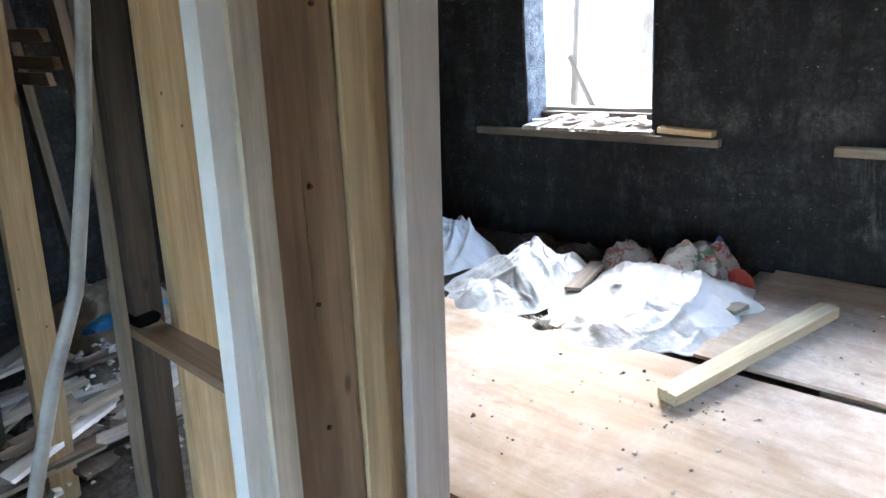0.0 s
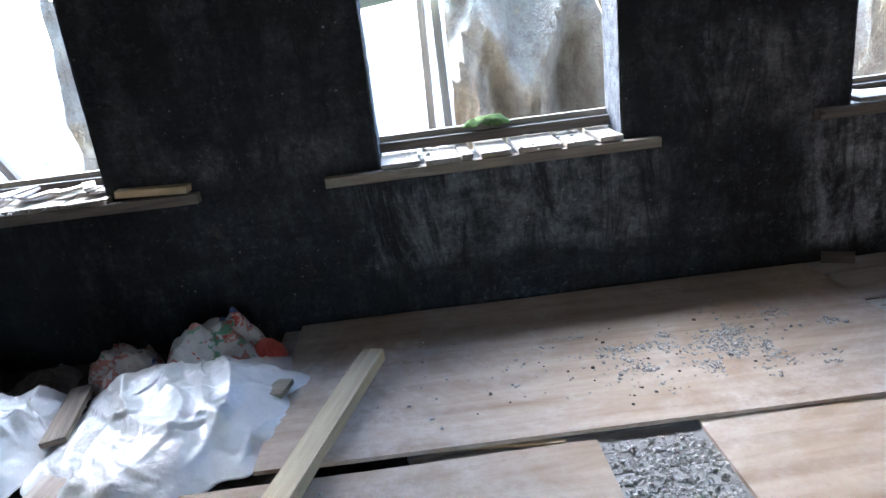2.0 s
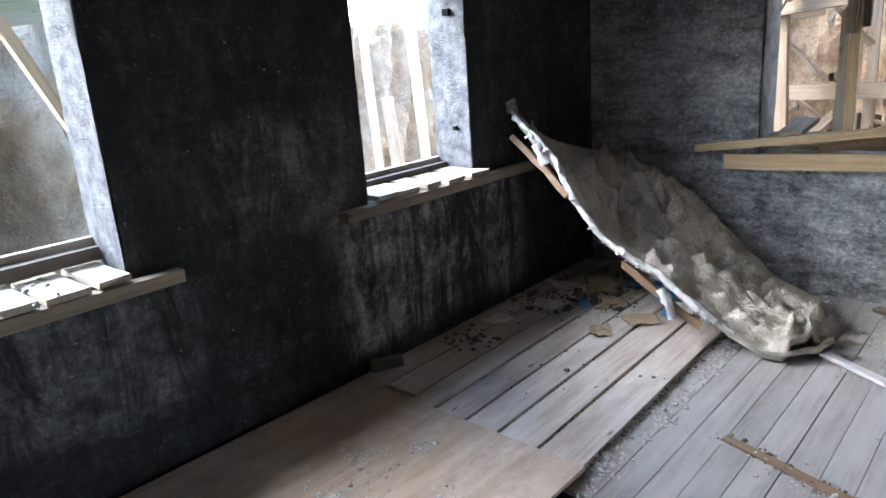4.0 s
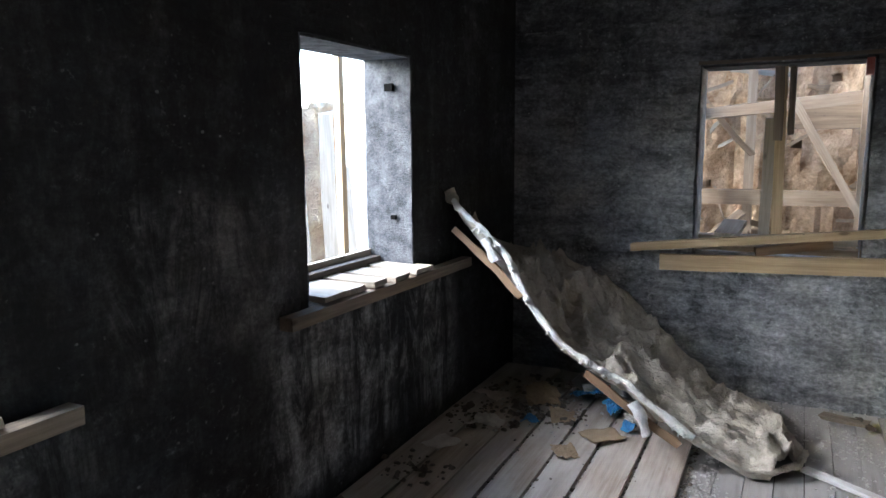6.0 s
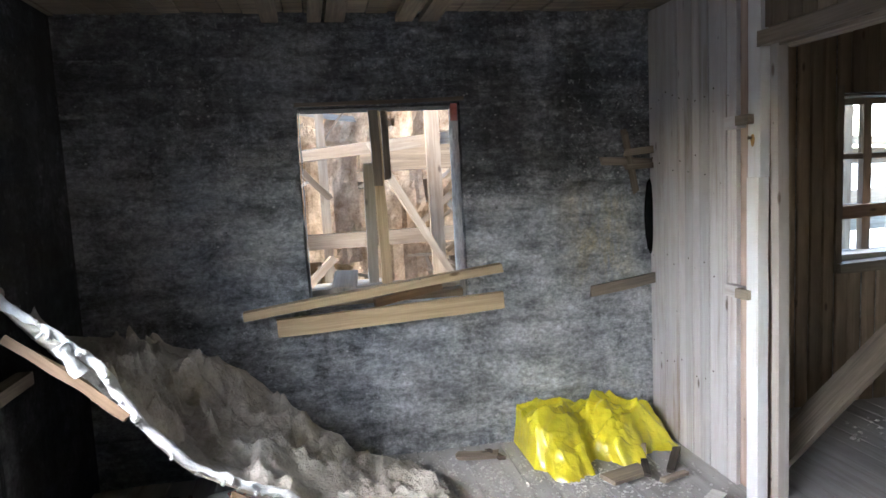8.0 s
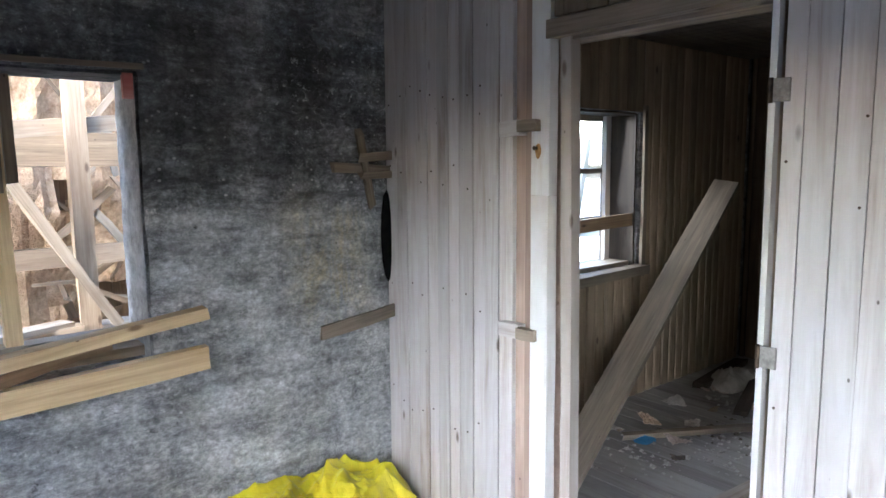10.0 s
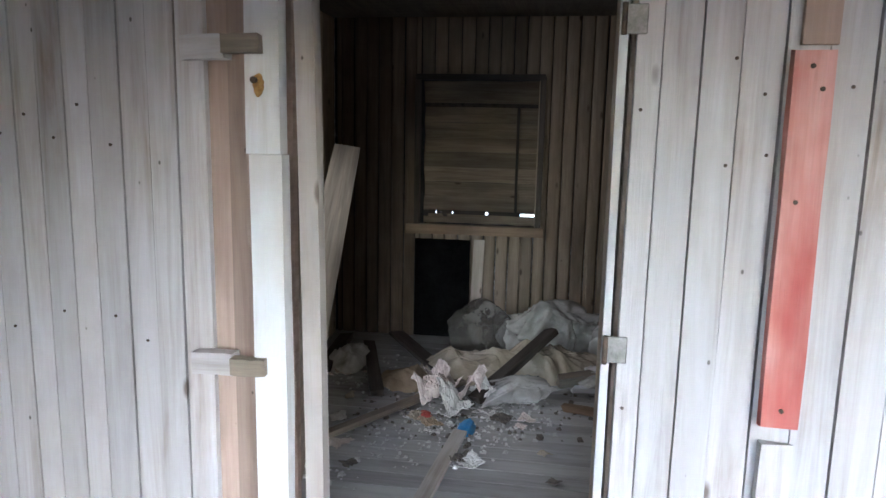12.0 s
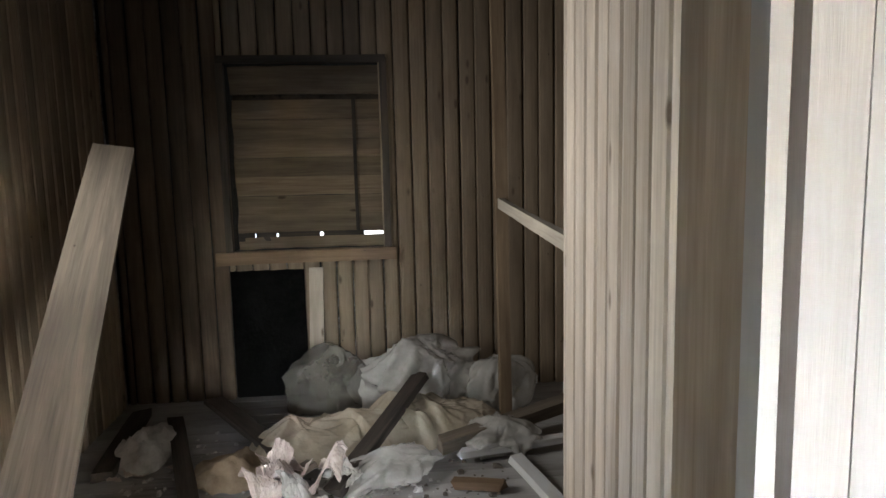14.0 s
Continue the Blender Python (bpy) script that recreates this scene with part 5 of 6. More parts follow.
tagged(heap("rubble_mound", (2.6, -3.1, -0.06), (0.9, 1.2), 0.28, DARK_RUBBLE, None, "", 31, 1.0, 40), "dark mound of rubble under broken boards", "rubble", kind="stuff")
crumbs("rubble_bits", [(2.7, -2.6, 0.15, 0.5, 120), (2.4, -3.2, 0.2, 0.5, 100)], RUBBLE, "pale rubble bits among broken boards", (0.01, 0.035))

# ---- inner room ----
def lining(parent, axis, face, u0, u1, holes, mat, w0=0.094, z0=-0.04):
    """Upright beaded boards on a wall, cut round its openings."""
    u = u0
    while u < u1 - 0.02:
        w = min(w0 + rnd.uniform(-0.006, 0.006), u1 - u)
        spans = [(z0, CEIL - 0.004)]
        for h0, h1, a, b in holes:
            if h0 < u + w / 2 < h1:
                spans = [s for p, q in spans for s in ((p, min(q, a)), (max(p, b), q)) if s[1] - s[0] > 0.03]
        for p, q in spans:
            off = rnd.uniform(-0.002, 0.004)
            c = u + w / 2
            if axis == "x":
                bead((face + off, c, p), (face + off, c + rnd.uniform(-0.004, 0.004), q), w - 0.005, (-1, 0, 0), mat, parent)
            elif axis == "y":
                bead((c, face + off, p), (c + rnd.uniform(-0.004, 0.004), face + off, q), w - 0.005, (0, -1, 0), mat, parent)
            else:
                bead((c, face + off, p), (c, face + off, q), w - 0.005, (0, 1, 0), mat, parent)
        u += w


def bead(p0, p1, w, normal, mat, parent):
    """A lining board with rounded edges."""
    ln = (Vector(p1) - Vector(p0)).length
    prof = ((-0.5, 0.0), (-0.5, 0.003), (-0.41, 0.013), (-0.2, 0.016), (0.0, 0.0165), (0.2, 0.016), (0.41, 0.013), (0.5, 0.003), (0.5, 0.0))
    verts = [(x, y * w, z) for x in (0, ln) for y, z in prof]
    n = len(prof)
    me = bpy.data.meshes.new("board")
    me.from_pydata(verts, [], [(i, (i + 1) % n, n + (i + 1) % n, n + i) for i in range(n)] + [tuple(range(n))[::-1], tuple(range(n, 2 * n))])
    me.materials.append(mat)
    return place("board", me, parent, "", along(p0, p1, normal))


lining(wall_north, "y", NY - 0.008, PX + 0.09, FX - 0.002, [(3.66, 4.46, 0.82, 1.88)], BEAD)
# Boards of the dim corner take the shaded copy of the lining.
lining(wall_east, "x", FX + 0.04, 3.66, NY - 0.02, [(3.19, 3.66, -0.1, 0.74)], SHADED_BEAD)
lining(wall_east, "x", FX + 0.04, 0.72, 3.66, [(2.76, 3.63, 0.80, 1.92), (3.19, 3.66, -0.1, 0.74)], BEAD)
boarded = thing("window_5", (FX + 0.05, 3.2, 0.8), "window boarded up from outside with rough planks, light in its slits", "window", kind="structure")
plank("board", (FX + 0.20, 2.70, 1.83), (FX + 0.20, 3.70, 1.835), 0.17, 0.03, (-1, 0, 0), SHUTTER, boarded)
plank("panel", (FX + 0.22, 2.92, 0.935), (FX + 0.22, 2.92, 1.73), 0.02, 0.04, (-1, 0, 0), DARK_WOOD, boarded)
for i in range(7):
    z = 0.985 + i * 0.113
    plank("board", (FX + 0.235, 2.70, z), (FX + 0.235, 3.70, z + 0.003), 0.111, 0.03, (-1, 0, 0), SHUTTER, boarded)
finish("backing", box_bm((FX + 0.262, 2.66, 0.945), (FX + 0.29, 3.73, 1.97)), DARK_WOOD, boarded)
plank("board", (FX + 0.232, 2.70, 0.858), (FX + 0.232, 3.70, 0.86), 0.1, 0.03, (-1, 0, 0), SHUTTER, boarded)
for y0, y1 in ((2.885, 3.13), (3.15, 3.40), (3.408, 3.53), (3.537, 3.70)):
    plank("filler", (FX + 0.23, y0, 0.915), (FX + 0.23, y1, 0.915), 0.05, 0.02, (-1, 0, 0), DARK_WOOD, boarded)
for (y0, z0), (y1, z1) in (((2.745, 0.8), (2.745, 1.93)), ((3.645, 0.8), (3.645, 1.93)), ((2.73, 1.925), (3.66, 1.925))):
    plank("frame", (FX + 0.03, y0, z0), (FX + 0.03, y1, z1), 0.04, 0.06, (-1, 0, 0), DARK_WOOD, boarded)
plank("sill", (FX + 0.01, 2.70, 0.82), (FX + 0.01, 3.72, 0.815), 0.07, 0.07, (-1, 0, 0), BROWN_WOOD, boarded, "brown sill board")
lone_plank("leaning_board", (FX - 0.02, 3.19, 0.0), (FX - 0.005, 3.165, 0.75), 0.08, 0.018, (-1, 0, 0), PALE_BEAD, "loose pale board standing by the hole")
# Flat black sheet; the hole's inner shade is its colour, there is no recess.
tagged(finish("hole_shade", box_bm((FX + 0.052, 3.19, -0.04), (FX + 0.058, 3.66, 0.74)), BLACK_HOLE), "black sheet for the dark inside of the hole below the boarded window", "hole", kind="structure")

strip = thing("wall_strip", (3.1, 2.24, -0.05), "short inner partition of pale beaded boards", "wall", kind="structure")
lining(strip, "s", 2.262, PX + 0.10, 3.83, [], PALE_BEAD, 0.085)
plank("stud", (3.80, 2.215, -0.04), (3.80, 2.215, CEIL), 0.05, 0.09, (0, 1, 0), OLD_PINE, strip, "end stud")
plank("stud", (PX + 0.13, 2.36, -0.04), (PX + 0.13, 2.36, CEIL), 0.07, 0.1, (0, 1, 0), OLD_PINE, strip, "split corner stud", 0.01)
# Set behind the jamb and coloured dark so its gap shows black shade.
plank("stud", (PX + 0.115, 2.45, -0.04), (PX + 0.115, 2.45, CEIL), 0.05, 0.05, (0, 1, 0), DARK_WOOD, strip, "splintered stud coloured dark for the shade in the jamb gap", 0.012)
post = thing("post", (5.3, 2.17, -0.02), "thin free-standing stud with a rail to the inner partition", "post")
plank("upright", (5.3, 2.17, -0.02), (5.3, 2.20, CEIL), 0.06, 0.05, (-1, 0, 0), SHED_WOOD, post)
plank("rail", (5.28, 2.19, 1.13), (3.83, 2.235, 1.09), 0.03, 0.05, (0, 0, 1), SILVER_WOOD, post, "pale rail")

E0, E1 = 3.66, 4.46
win = thing("window_6", (4.06, NY + 0.25, 0.82), "old grey casement window with broken panes", "window", kind="structure")
for p0, p1, w in (((E0 + 0.02, NY + 0.25, 0.82), (E0 + 0.02, NY + 0.25, 1.88), 0.05), ((E1 - 0.02, NY + 0.25, 0.82), (E1 - 0.02, NY + 0.25, 1.88), 0.05), ((4.06, NY + 0.25, 0.85), (4.06, NY + 0.25, 1.86), 0.06),
                  ((E0, NY + 0.25, 1.855), (E1, NY + 0.25, 1.855), 0.05), ((E0, NY + 0.25, 0.86), (E1, NY + 0.25, 0.86), 0.07), ((E0, NY + 0.25, 1.5), (E1, NY + 0.25, 1.5), 0.035), ((E0, NY + 0.25, 1.18), (E1, NY + 0.25, 1.18), 0.03)):
    plank("frame", p0, p1, w, 0.045, (0, -1, 0), OLD_PINE, win)
for cx in (3.86, 4.26):
    pane = finish("pane", box_bm((cx - 0.17, NY + 0.25, 1.52), (cx + 0.17, NY + 0.254, 1.83)), GLASS, win)
    pane.visible_shadow = False
# Dark boards over the east side and the head of the reveal.
plank("reveal_board", (E1 - 0.012, NY + 0.11, 0.84), (E1 - 0.012, NY + 0.11, 1.87), 0.19, 0.016, (-1, 0, 0), DARK_WOOD, win, "dark reveal board")
plank("reveal_board", (E0 + 0.02, NY + 0.11, 1.868), (E1 - 0.02, NY + 0.11, 1.868), 0.19, 0.016, (0, 0, 1), DARK_WOOD, win, "dark reveal board")
plank("frame", (E1 - 0.075, NY + 0.2, 0.84), (E1 - 0.08, NY + 0.2, 1.86), 0.05, 0.03, (0, -1, 0), PEELING, win, "whitish inner frame board")
plank("sill_board", (E0 + 0.02, NY + 0.13, 0.88), (E1 - 0.03, NY + 0.12, 0.885), 0.16, 0.03, (0, 0, 1), SILVER_WOOD, win, "loose pale sill board")
plank("rail", (E0 - 0.02, NY + 0.02, 1.16), (E1 + 0.02, NY + 0.04, 1.18), 0.08, 0.03, (0, -1, 0), BROWN_WOOD, win, "brown rail nailed across")
plank("sill", (E0 - 0.04, NY - 0.035, 0.83), (E1 + 0.04, NY - 0.035, 0.85), 0.06, 0.09, (0, -1, 0), OLD_PINE, win, "worn sill")
for xx in (E0 - 0.02, E1 + 0.02):
    plank("casing", (xx, NY - 0.03, 0.8), (xx, NY - 0.03, 1.92), 0.04, 0.02, (0, -1, 0), OLD_PINE, win)
tagged(plank("diagonal_plank", (2.60, 3.455, 0.06), (4.72, 3.82, 1.42), 0.15, 0.035, (-0.5, -0.25, 0.82), OLD_PINE, None, "", 0.004, 0.006), "long dusty plank leaning across the inner room", "plank")

def bag(at, size, turn, seed, mat, label, crush=1.0, name="plastic_bag", category="plastic bag", group="plastic bags"):
    """A slumped bag of thin film: a closed skin with sharp creases that gather at its neck."""
    bm = bmesh.new()
    bmesh.ops.create_icosphere(bm, subdivisions=5, radius=1.0)
    off = Vector((seed * 3.1, seed * 1.7, seed * 0.9))
    m = Matrix.Rotation(radians(turn), 3, "Z")
    gather = ridges(seed, 30, (3.2, 0.9), (0.5, 1.5), (0.10, 0.30), (0.06, 0.20), 1.3)
    wrinkle = ridges(seed + 5, 90, (3.2, 1.0), (0.15, 0.5), (0.03, 0.10), (0.02, 0.06))
    for v in bm.verts:
        d = v.co.normalized()
        a = math.atan2(d.y, d.x)
        lump = 0.95 + 0.30 * noise.noise(d * 1.3 + off)
        r = lump + crush * (gather(a, d.z) + wrinkle(a, d.z) - 0.10) * min(1.0, 0.25 + 1.6 * math.hypot(d.x, d.y))
        p = Vector((d.x * size[0], d.y * size[1], d.z * size[2])) * r
        p.z = max(p.z + size[2] * 0.62, 0.004 + 0.012 * abs(noise.noise(d * 6)))
        v.co = Vector(at) + m @ p
    return tagged(finish(name, bm, mat, smooth=True), label, category, group)




def tarpaulin():
    """A stiff plastic tarpaulin bunched against the wall: steep at one end, slumping to a ragged hem in front."""
    bm = bmesh.new()
    nx, ny = 130, 80
    fold = ridges(31, 40, (0.42, 0.25), (0.10, 0.34), (0.02, 0.06), (0.012, 0.045), 0.35)
    pucker = ridges(32, 90, (0.42, 0.25), (0.03, 0.10), (0.008, 0.022), (0.006, 0.016))
    g = {}
    for i in range(nx + 1):
        for j in range(ny + 1):
            u, v = i / nx * 2 - 1, j / ny
            hem = 0.42 + 0.16 * noise.noise(Vector((u * 2.3, 5.0, 0))) + 0.06 * noise.noise(Vector((u * 7, 1.0, 0))) + (0.10 if -0.85 < u < -0.35 else 0.0) - 0.08 * max(0.0, u)
            x, y = 0.43 * u, 0.24 - v * hem
            side = min(1.0, (1 + u) * 14) * min(1.0, (1 - u) * 3.2) ** 0.7
            front = min(1.0, (1 - v) * 1.9) ** 0.8
            top = 0.215 + 0.05 * noise.noise(Vector((u * 2.1, v * 2, 3.0))) - 0.06 * max(0.0, u) - 0.02 * math.exp(-((u + 0.1) / 0.2) ** 2)
            z = side * front * top + (fold(x, y) + pucker(x, y)) * min(1.0, (1 - v) * 5) * min(1.0, side * 1.5)
            sway = 0.03 * noise.noise(Vector((x * 6, z * 7, 2.0)))
            g[i, j] = bm.verts.new((1.99 + x + sway, min(4.275, 4.02 + y + 0.6 * sway), FZ + (max(0.004, z) if j < ny else 0.0)))
    for i in range(nx):
        for j in range(ny):
            bm.faces.new([g[i, j], g[i + 1, j], g[i + 1, j + 1], g[i, j + 1]])
    return tagged(finish("yellow_tarpaulin", bm, YELLOW, smooth=True), "crumpled bright yellow tarpaulin heaped against the concrete wall", "tarpaulin")


tarpaulin()
bag((5.62, 3.10, FZ), (0.17, 0.26, 0.23), 10, 41, GREY_FILM, "round dark plastic bag slumped by the dark hole", 0.7)
bag((5.58, 2.62, FZ), (0.20, 0.34, 0.27), 0, 42, THIN_FILM, "puffed crinkled clear plastic bag against the boards", 1.7)
tagged(drape("plastic_sheet", (5.14, 3.05, FZ), (0.25, 0.42), 0.2, CLEAR_FILM, None, 43, (0.2, 0.0), 0.2, 80, 2.4), "long dusty beige plastic sheet crumpled on the floor", "plastic sheet", "beige sheets")
tagged(drape("plastic_sheet", (5.28, 2.55, FZ), (0.27, 0.42), 0.2, CLEAR_FILM, None, 47, (0.2, 0.2), 0.2, 80, 2.4), "dusty beige plastic sheet under the bags", "plastic sheet", "beige sheets")
bag((5.55, 2.16, FZ), (0.17, 0.22, 0.20), 0, 44, THIN_FILM, "slumped plastic bag behind the post", 1.1)
bag((4.98, 2.26, FZ), (0.18, 0.20, 0.10), 20, 46, THIN_FILM, "flattened clear plastic by the post", 1.3)
bag((4.72, 2.80, FZ), (0.15, 0.24, 0.09), 30, 45, THIN_FILM, "crumpled clear plastic on the floor", 1.6)


def scrunch(name, at, size, mat, seed, label, category, group="", height=0.45):
    """A torn sheet crumpled along a few straight folds."""
    r = random.Random(seed)
    bm = bmesh.new()
    bmesh.ops.create_grid(bm, x_segments=18, y_segments=18, size=size / 2)
    folds = [(Vector((math.cos(a), math.sin(a), 0)), r.uniform(-0.4, 0.4) * size, r.choice((-1, 1)) * r.uniform(0.3, 0.9)) for a in [r.uniform(0, 6.28) for i in range(7)]]
    for v in bm.verts:
        p = v.co.copy()
        wob = 1 + 0.3 * noise.noise(p * (4 / size) + Vector((seed, 0, 0)))
        z = sum(k * abs(p.dot(n) - d) for n, d, k in folds) * height
        z += size * 0.10 * abs(noise.noise(p * (7 / size) + Vector((seed, 3, 0))))
        v.co = Vector((p.x * wob * 0.8, p.y * wob * 0.8, z))
    low = min(v.co.z for v in bm.verts)
    for v in bm.verts:
        v.co.z -= low
    bmesh.ops.solidify(bm, geom=bm.faces[:], thickness=0.002)
    ob = finish(name, bm, mat, m=pose(at[0], at[1], at[2] + 0.003, 0, 0, r.uniform(0, 360)))
    return tagged(ob, label, category, group)


for at, w, mat, sd, lab in (((-0.35, 3.15, 0.006), 0.2, PAPER, 141, "torn dirty paper"), ((-0.2, 3.62, 0.006), 0.24, CARD, 142, "torn brown cardboard"), ((-0.48, 3.55, 0.006), 0.18, PINK_PAPER, 143, "crumpled pinkish paper"),
                           ((0.12, 3.02, 0.006), 0.14, CARD, 144, "soft rotten cardboard"), ((-0.02, 3.42, 0.006), 0.16, CARD, 145, "soft rotten cardboard"), ((0.36, 3.5, 0.006), 0.15, PAPER, 146, "torn dirty paper")):
    scrunch("litter_scrap", at, w, mat, sd, lab + " among the litter in the black corner", "scrap", "corner litter", 0.16)
for at, w, sd in (((0.02, 3.78, 0.01), 0.20, 151), ((0.22, 3.66, 0.01), 0.17, 152), ((-0.16, 3.3, 0.01), 0.09, 153), ((0.33, 3.42, 0.01), 0.08, 154)):
    scrunch("blue_scrap", at, w, BLUE, sd, "crumpled blue plastic scrap on the loose boards", "plastic scrap", "blue scraps", 0.3)
lit = random.Random(5)
for i in range(11):
    scrunch("crumpled_paper", (4.60 + lit.uniform(-0.14, 0.14), 3.12 + lit.uniform(-0.17, 0.2), FZ + 0.006 * i), lit.uniform(0.12, 0.2), (PINK_PAPER, PINK_PAPER, PAPER)[i % 3], 60 + i, "crumpled pinkish wrapping paper in a loose heap", "paper", "crumpled papers", 0.5)
for i in range(34):
    scrunch("paper_scrap", (lit.uniform(3.75, 5.4), lit.uniform(2.5, 4.0), FZ), lit.uniform(0.05, 0.17), (PAPER, CARD, CLEAR_FILM, PINK_PAPER, PAPER, DARK_RUBBLE)[i % 6], 80 + i, "small torn scrap on the littered inner floor", "scrap", "torn scraps", 0.22)
tagged(heap("crumpled_paper", (4.9, 3.5, FZ), (0.2, 0.16), 0.1, CARD, None, "", 52, 1.4, 30), "dirty crumpled cardboard on the floor", "paper")
tagged(heap("crumpled_paper", (5.2, 3.95, FZ), (0.28, 0.14), 0.14, PAPER, None, "", 53, 1.3, 30), "dusty papers by the wall", "paper")
tagged(heap("blue_scrap", (4.27, 3.03, FZ), (0.12, 0.05), 0.04, BLUE, None, "", 54, 1.0, 18), "small blue plastic scrap on the inner floor", "plastic scrap", "blue scraps")
tagged(heap("blue_scrap", (3.85, 3.78, FZ), (0.08, 0.06), 0.04, BLUE, None, "", 55, 1.0, 18), "small blue plastic scrap on the inner floor", "plastic scrap", "blue scraps")
tagged(heap("red_scrap", (4.38, 3.28, FZ), (0.06, 0.05), 0.05, RED_RAG, None, "", 56, 1.0, 16), "small red cloth scrap on the floor", "cloth scrap")
for p0, p1, w, th, mat, lab in (((4.55, 3.02, 0.03), (5.42, 2.60, 0.22), 0.07, 0.05, DARK_WOOD, "dark stick lying on the plastic"), ((4.9, 2.55, 0.05), (5.25, 1.75, 0.12), 0.09, 0.06, OLD_PINE, "brown beam end on the floor"),
                                ((4.84, 2.47, 0.03), (4.98, 1.80, 0.03), 0.05, 0.03, PEELING, "white painted slat on the floor"), ((4.83, 2.22, 0.0), (4.3, 2.12, 0.0), 0.06, 0.04, PEELING, "white painted batten on the floor"),
                                ((4.62, 2.52, 0.0), (4.55, 2.33, 0.01), 0.05, 0.035, BROWN_WOOD, "short brown block on the floor"), ((3.2, 3.14, -0.01), (4.2, 3.05, -0.005), 0.07, 0.02, LOOSE_BOARD, "splintered strip on the inner floor"),
                                ((3.75, 3.86, 0.0), (4.85, 3.14, 0.02), 0.05, 0.03, OLD_PINE, "long lath across the inner floor"), ((4.6, 3.6, 0.0), (5.5, 3.9, 0.02), 0.08, 0.03, DARK_WOOD, "dark board on the inner floor"),
                                ((5.0, 3.3, 0.03), (5.7, 3.75, 0.05), 0.1, 0.03, DARK_WOOD, "dark board on the inner floor"), ((4.9, 4.05, 0.0), (5.6, 4.1, 0.03), 0.09, 0.04, DARK_WOOD, "dark beam by the wall")):
    lone_plank("rubbish_stick", p0, p1, w, th, (0, 0, 1), mat, lab, "stick", "inner room sticks", ragged=0.02)
crumbs("inner_crumbs", [(4.2, 3.2, FZ, 0.45, 260), (4.5, 2.9, FZ, 0.4, 220), (3.6, 3.7, FZ, 0.3, 80), (5.0, 3.6, FZ, 0.4, 120)], RUBBLE, "plaster bits strewn on the inner floor", (0.004, 0.018))
crumbs("inner_dark_crumbs", [(4.4, 3.2, FZ, 0.5, 120), (4.5, 2.5, FZ, 0.4, 60)], DARK_RUBBLE, "dark bits on the inner floor", (0.005, 0.02))

# ---- outside ----
def crag(name, y0, y1, x, z0, z1, mat, label, category, seed, depth=0.3, along_x=False, holes=0.0):
    """A rugged upright bank with split ridges and hollows; along_x: it faces the far window."""
    bm = bmesh.new()
    n, m = int((y1 - y0) * 22), int((z1 - z0) * 14)
    off = Vector((seed * 2.1, seed, seed * 0.3))
    grid = {}
    for k in (0, 1):
        for a in range(n + 1):
            for b in range(m + 1):
                u, z = y0 + (y1 - y0) * a / n, z0 + (z1 - z0) * b / m
                q = Vector((u * 2.6, z * 0.8, seed))
                d = depth * (1 - 2 * abs(noise.noise(q + off))) + 0.35 * depth * (1 - 2 * abs(noise.noise(q * 2.7 + off))) + 0.12 * depth * noise.noise(Vector((u * 15, z * 9, seed)))
                top = 0.25 * noise.noise(Vector((u * 2, seed, 0))) * (b / m) ** 4
                d = d - 0.25 * k
                grid[a, b, k] = bm.verts.new((u, x - d, z + top) if along_x else (x + d, u, z + top))
    gone = lambda a, b: holes and noise.noise(Vector((a * 0.16, b * 0.2, seed))) > (-0.12 if 0.24 < b / m < 0.37 else 0.62 - holes * (b / m))
    for a in range(n):
        for b in range(m):
            if not gone(a, b):
                for k in (0, 1):
                    bm.faces.new([grid[a, b, k], grid[a + 1, b, k], grid[a + 1, b + 1, k], grid[a, b + 1, k]])
    for v in [v for v in bm.verts if not v.link_faces]:
        bm.verts.remove(v)
    return tagged(finish(name, bm, mat), label, category)


crag("rock_bank", 0.25, 1.9, -3.1, -0.6, 2.1, BLEACHED, "pale mottled bank of split rock and bark outside the windows", "rock", 3, 0.36)
crag("rock_bank", -2.7, -2.0, -2.9, -0.6, 1.9, BLEACHED, "pale mottled bank of split rock outside the first window", "rock", 13, 0.25)
crag("rock_bank", 4.3, 7.5, -4.6, -0.6, 1.9, BLEACHED, "pale mottled rock bank beyond the posts", "rock", 9, 0.3)
crag("clay_bank", -0.9, 2.6, 6.95, -0.6, 2.9, SHED_CLAY, "torn brown clay and board mass with ragged gaps in the shed", "bank", 21, 0.2, True, 0.3)
crag("clay_bank", -2.2, 4.6, 8.4, -0.6, 4.2, SHED_CLAY, "crumbling brown bank with gaps behind the collapsed shed", "bank", 5, 0.25, True, 0.35)
for px, py, lean, mat, lab in ((-1.9, 0.14, 0.03, SILVER_WOOD, "grey post outside the window"), (-2.2, 0.0, -0.05, OLD_PINE, "old post outside the window"), (-1.6, -0.62, 0.14, SILVER_WOOD, "leaning grey post outside the window"), (-2.0, -3.15, -0.2, OLD_PINE, "leaning old post outside the window"),
                               (-1.9, 4.1, 0.02, PINE, "yellowish pine post outside the window"), (-1.75, 4.75, 0.0, PINE, "yellowish pine post outside the window")):
    lone_plank("outdoor_post", (px, py, -0.6), (px, py - lean, 2.6), 0.055, 0.05, (1, 0, 0), mat, lab, "post", "outdoor posts")
ruin = thing("ruined_fence", (-2.9, 5.6, -0.6), "half fallen fence of pale rotten boards", "fence")
fy = random.Random(8)
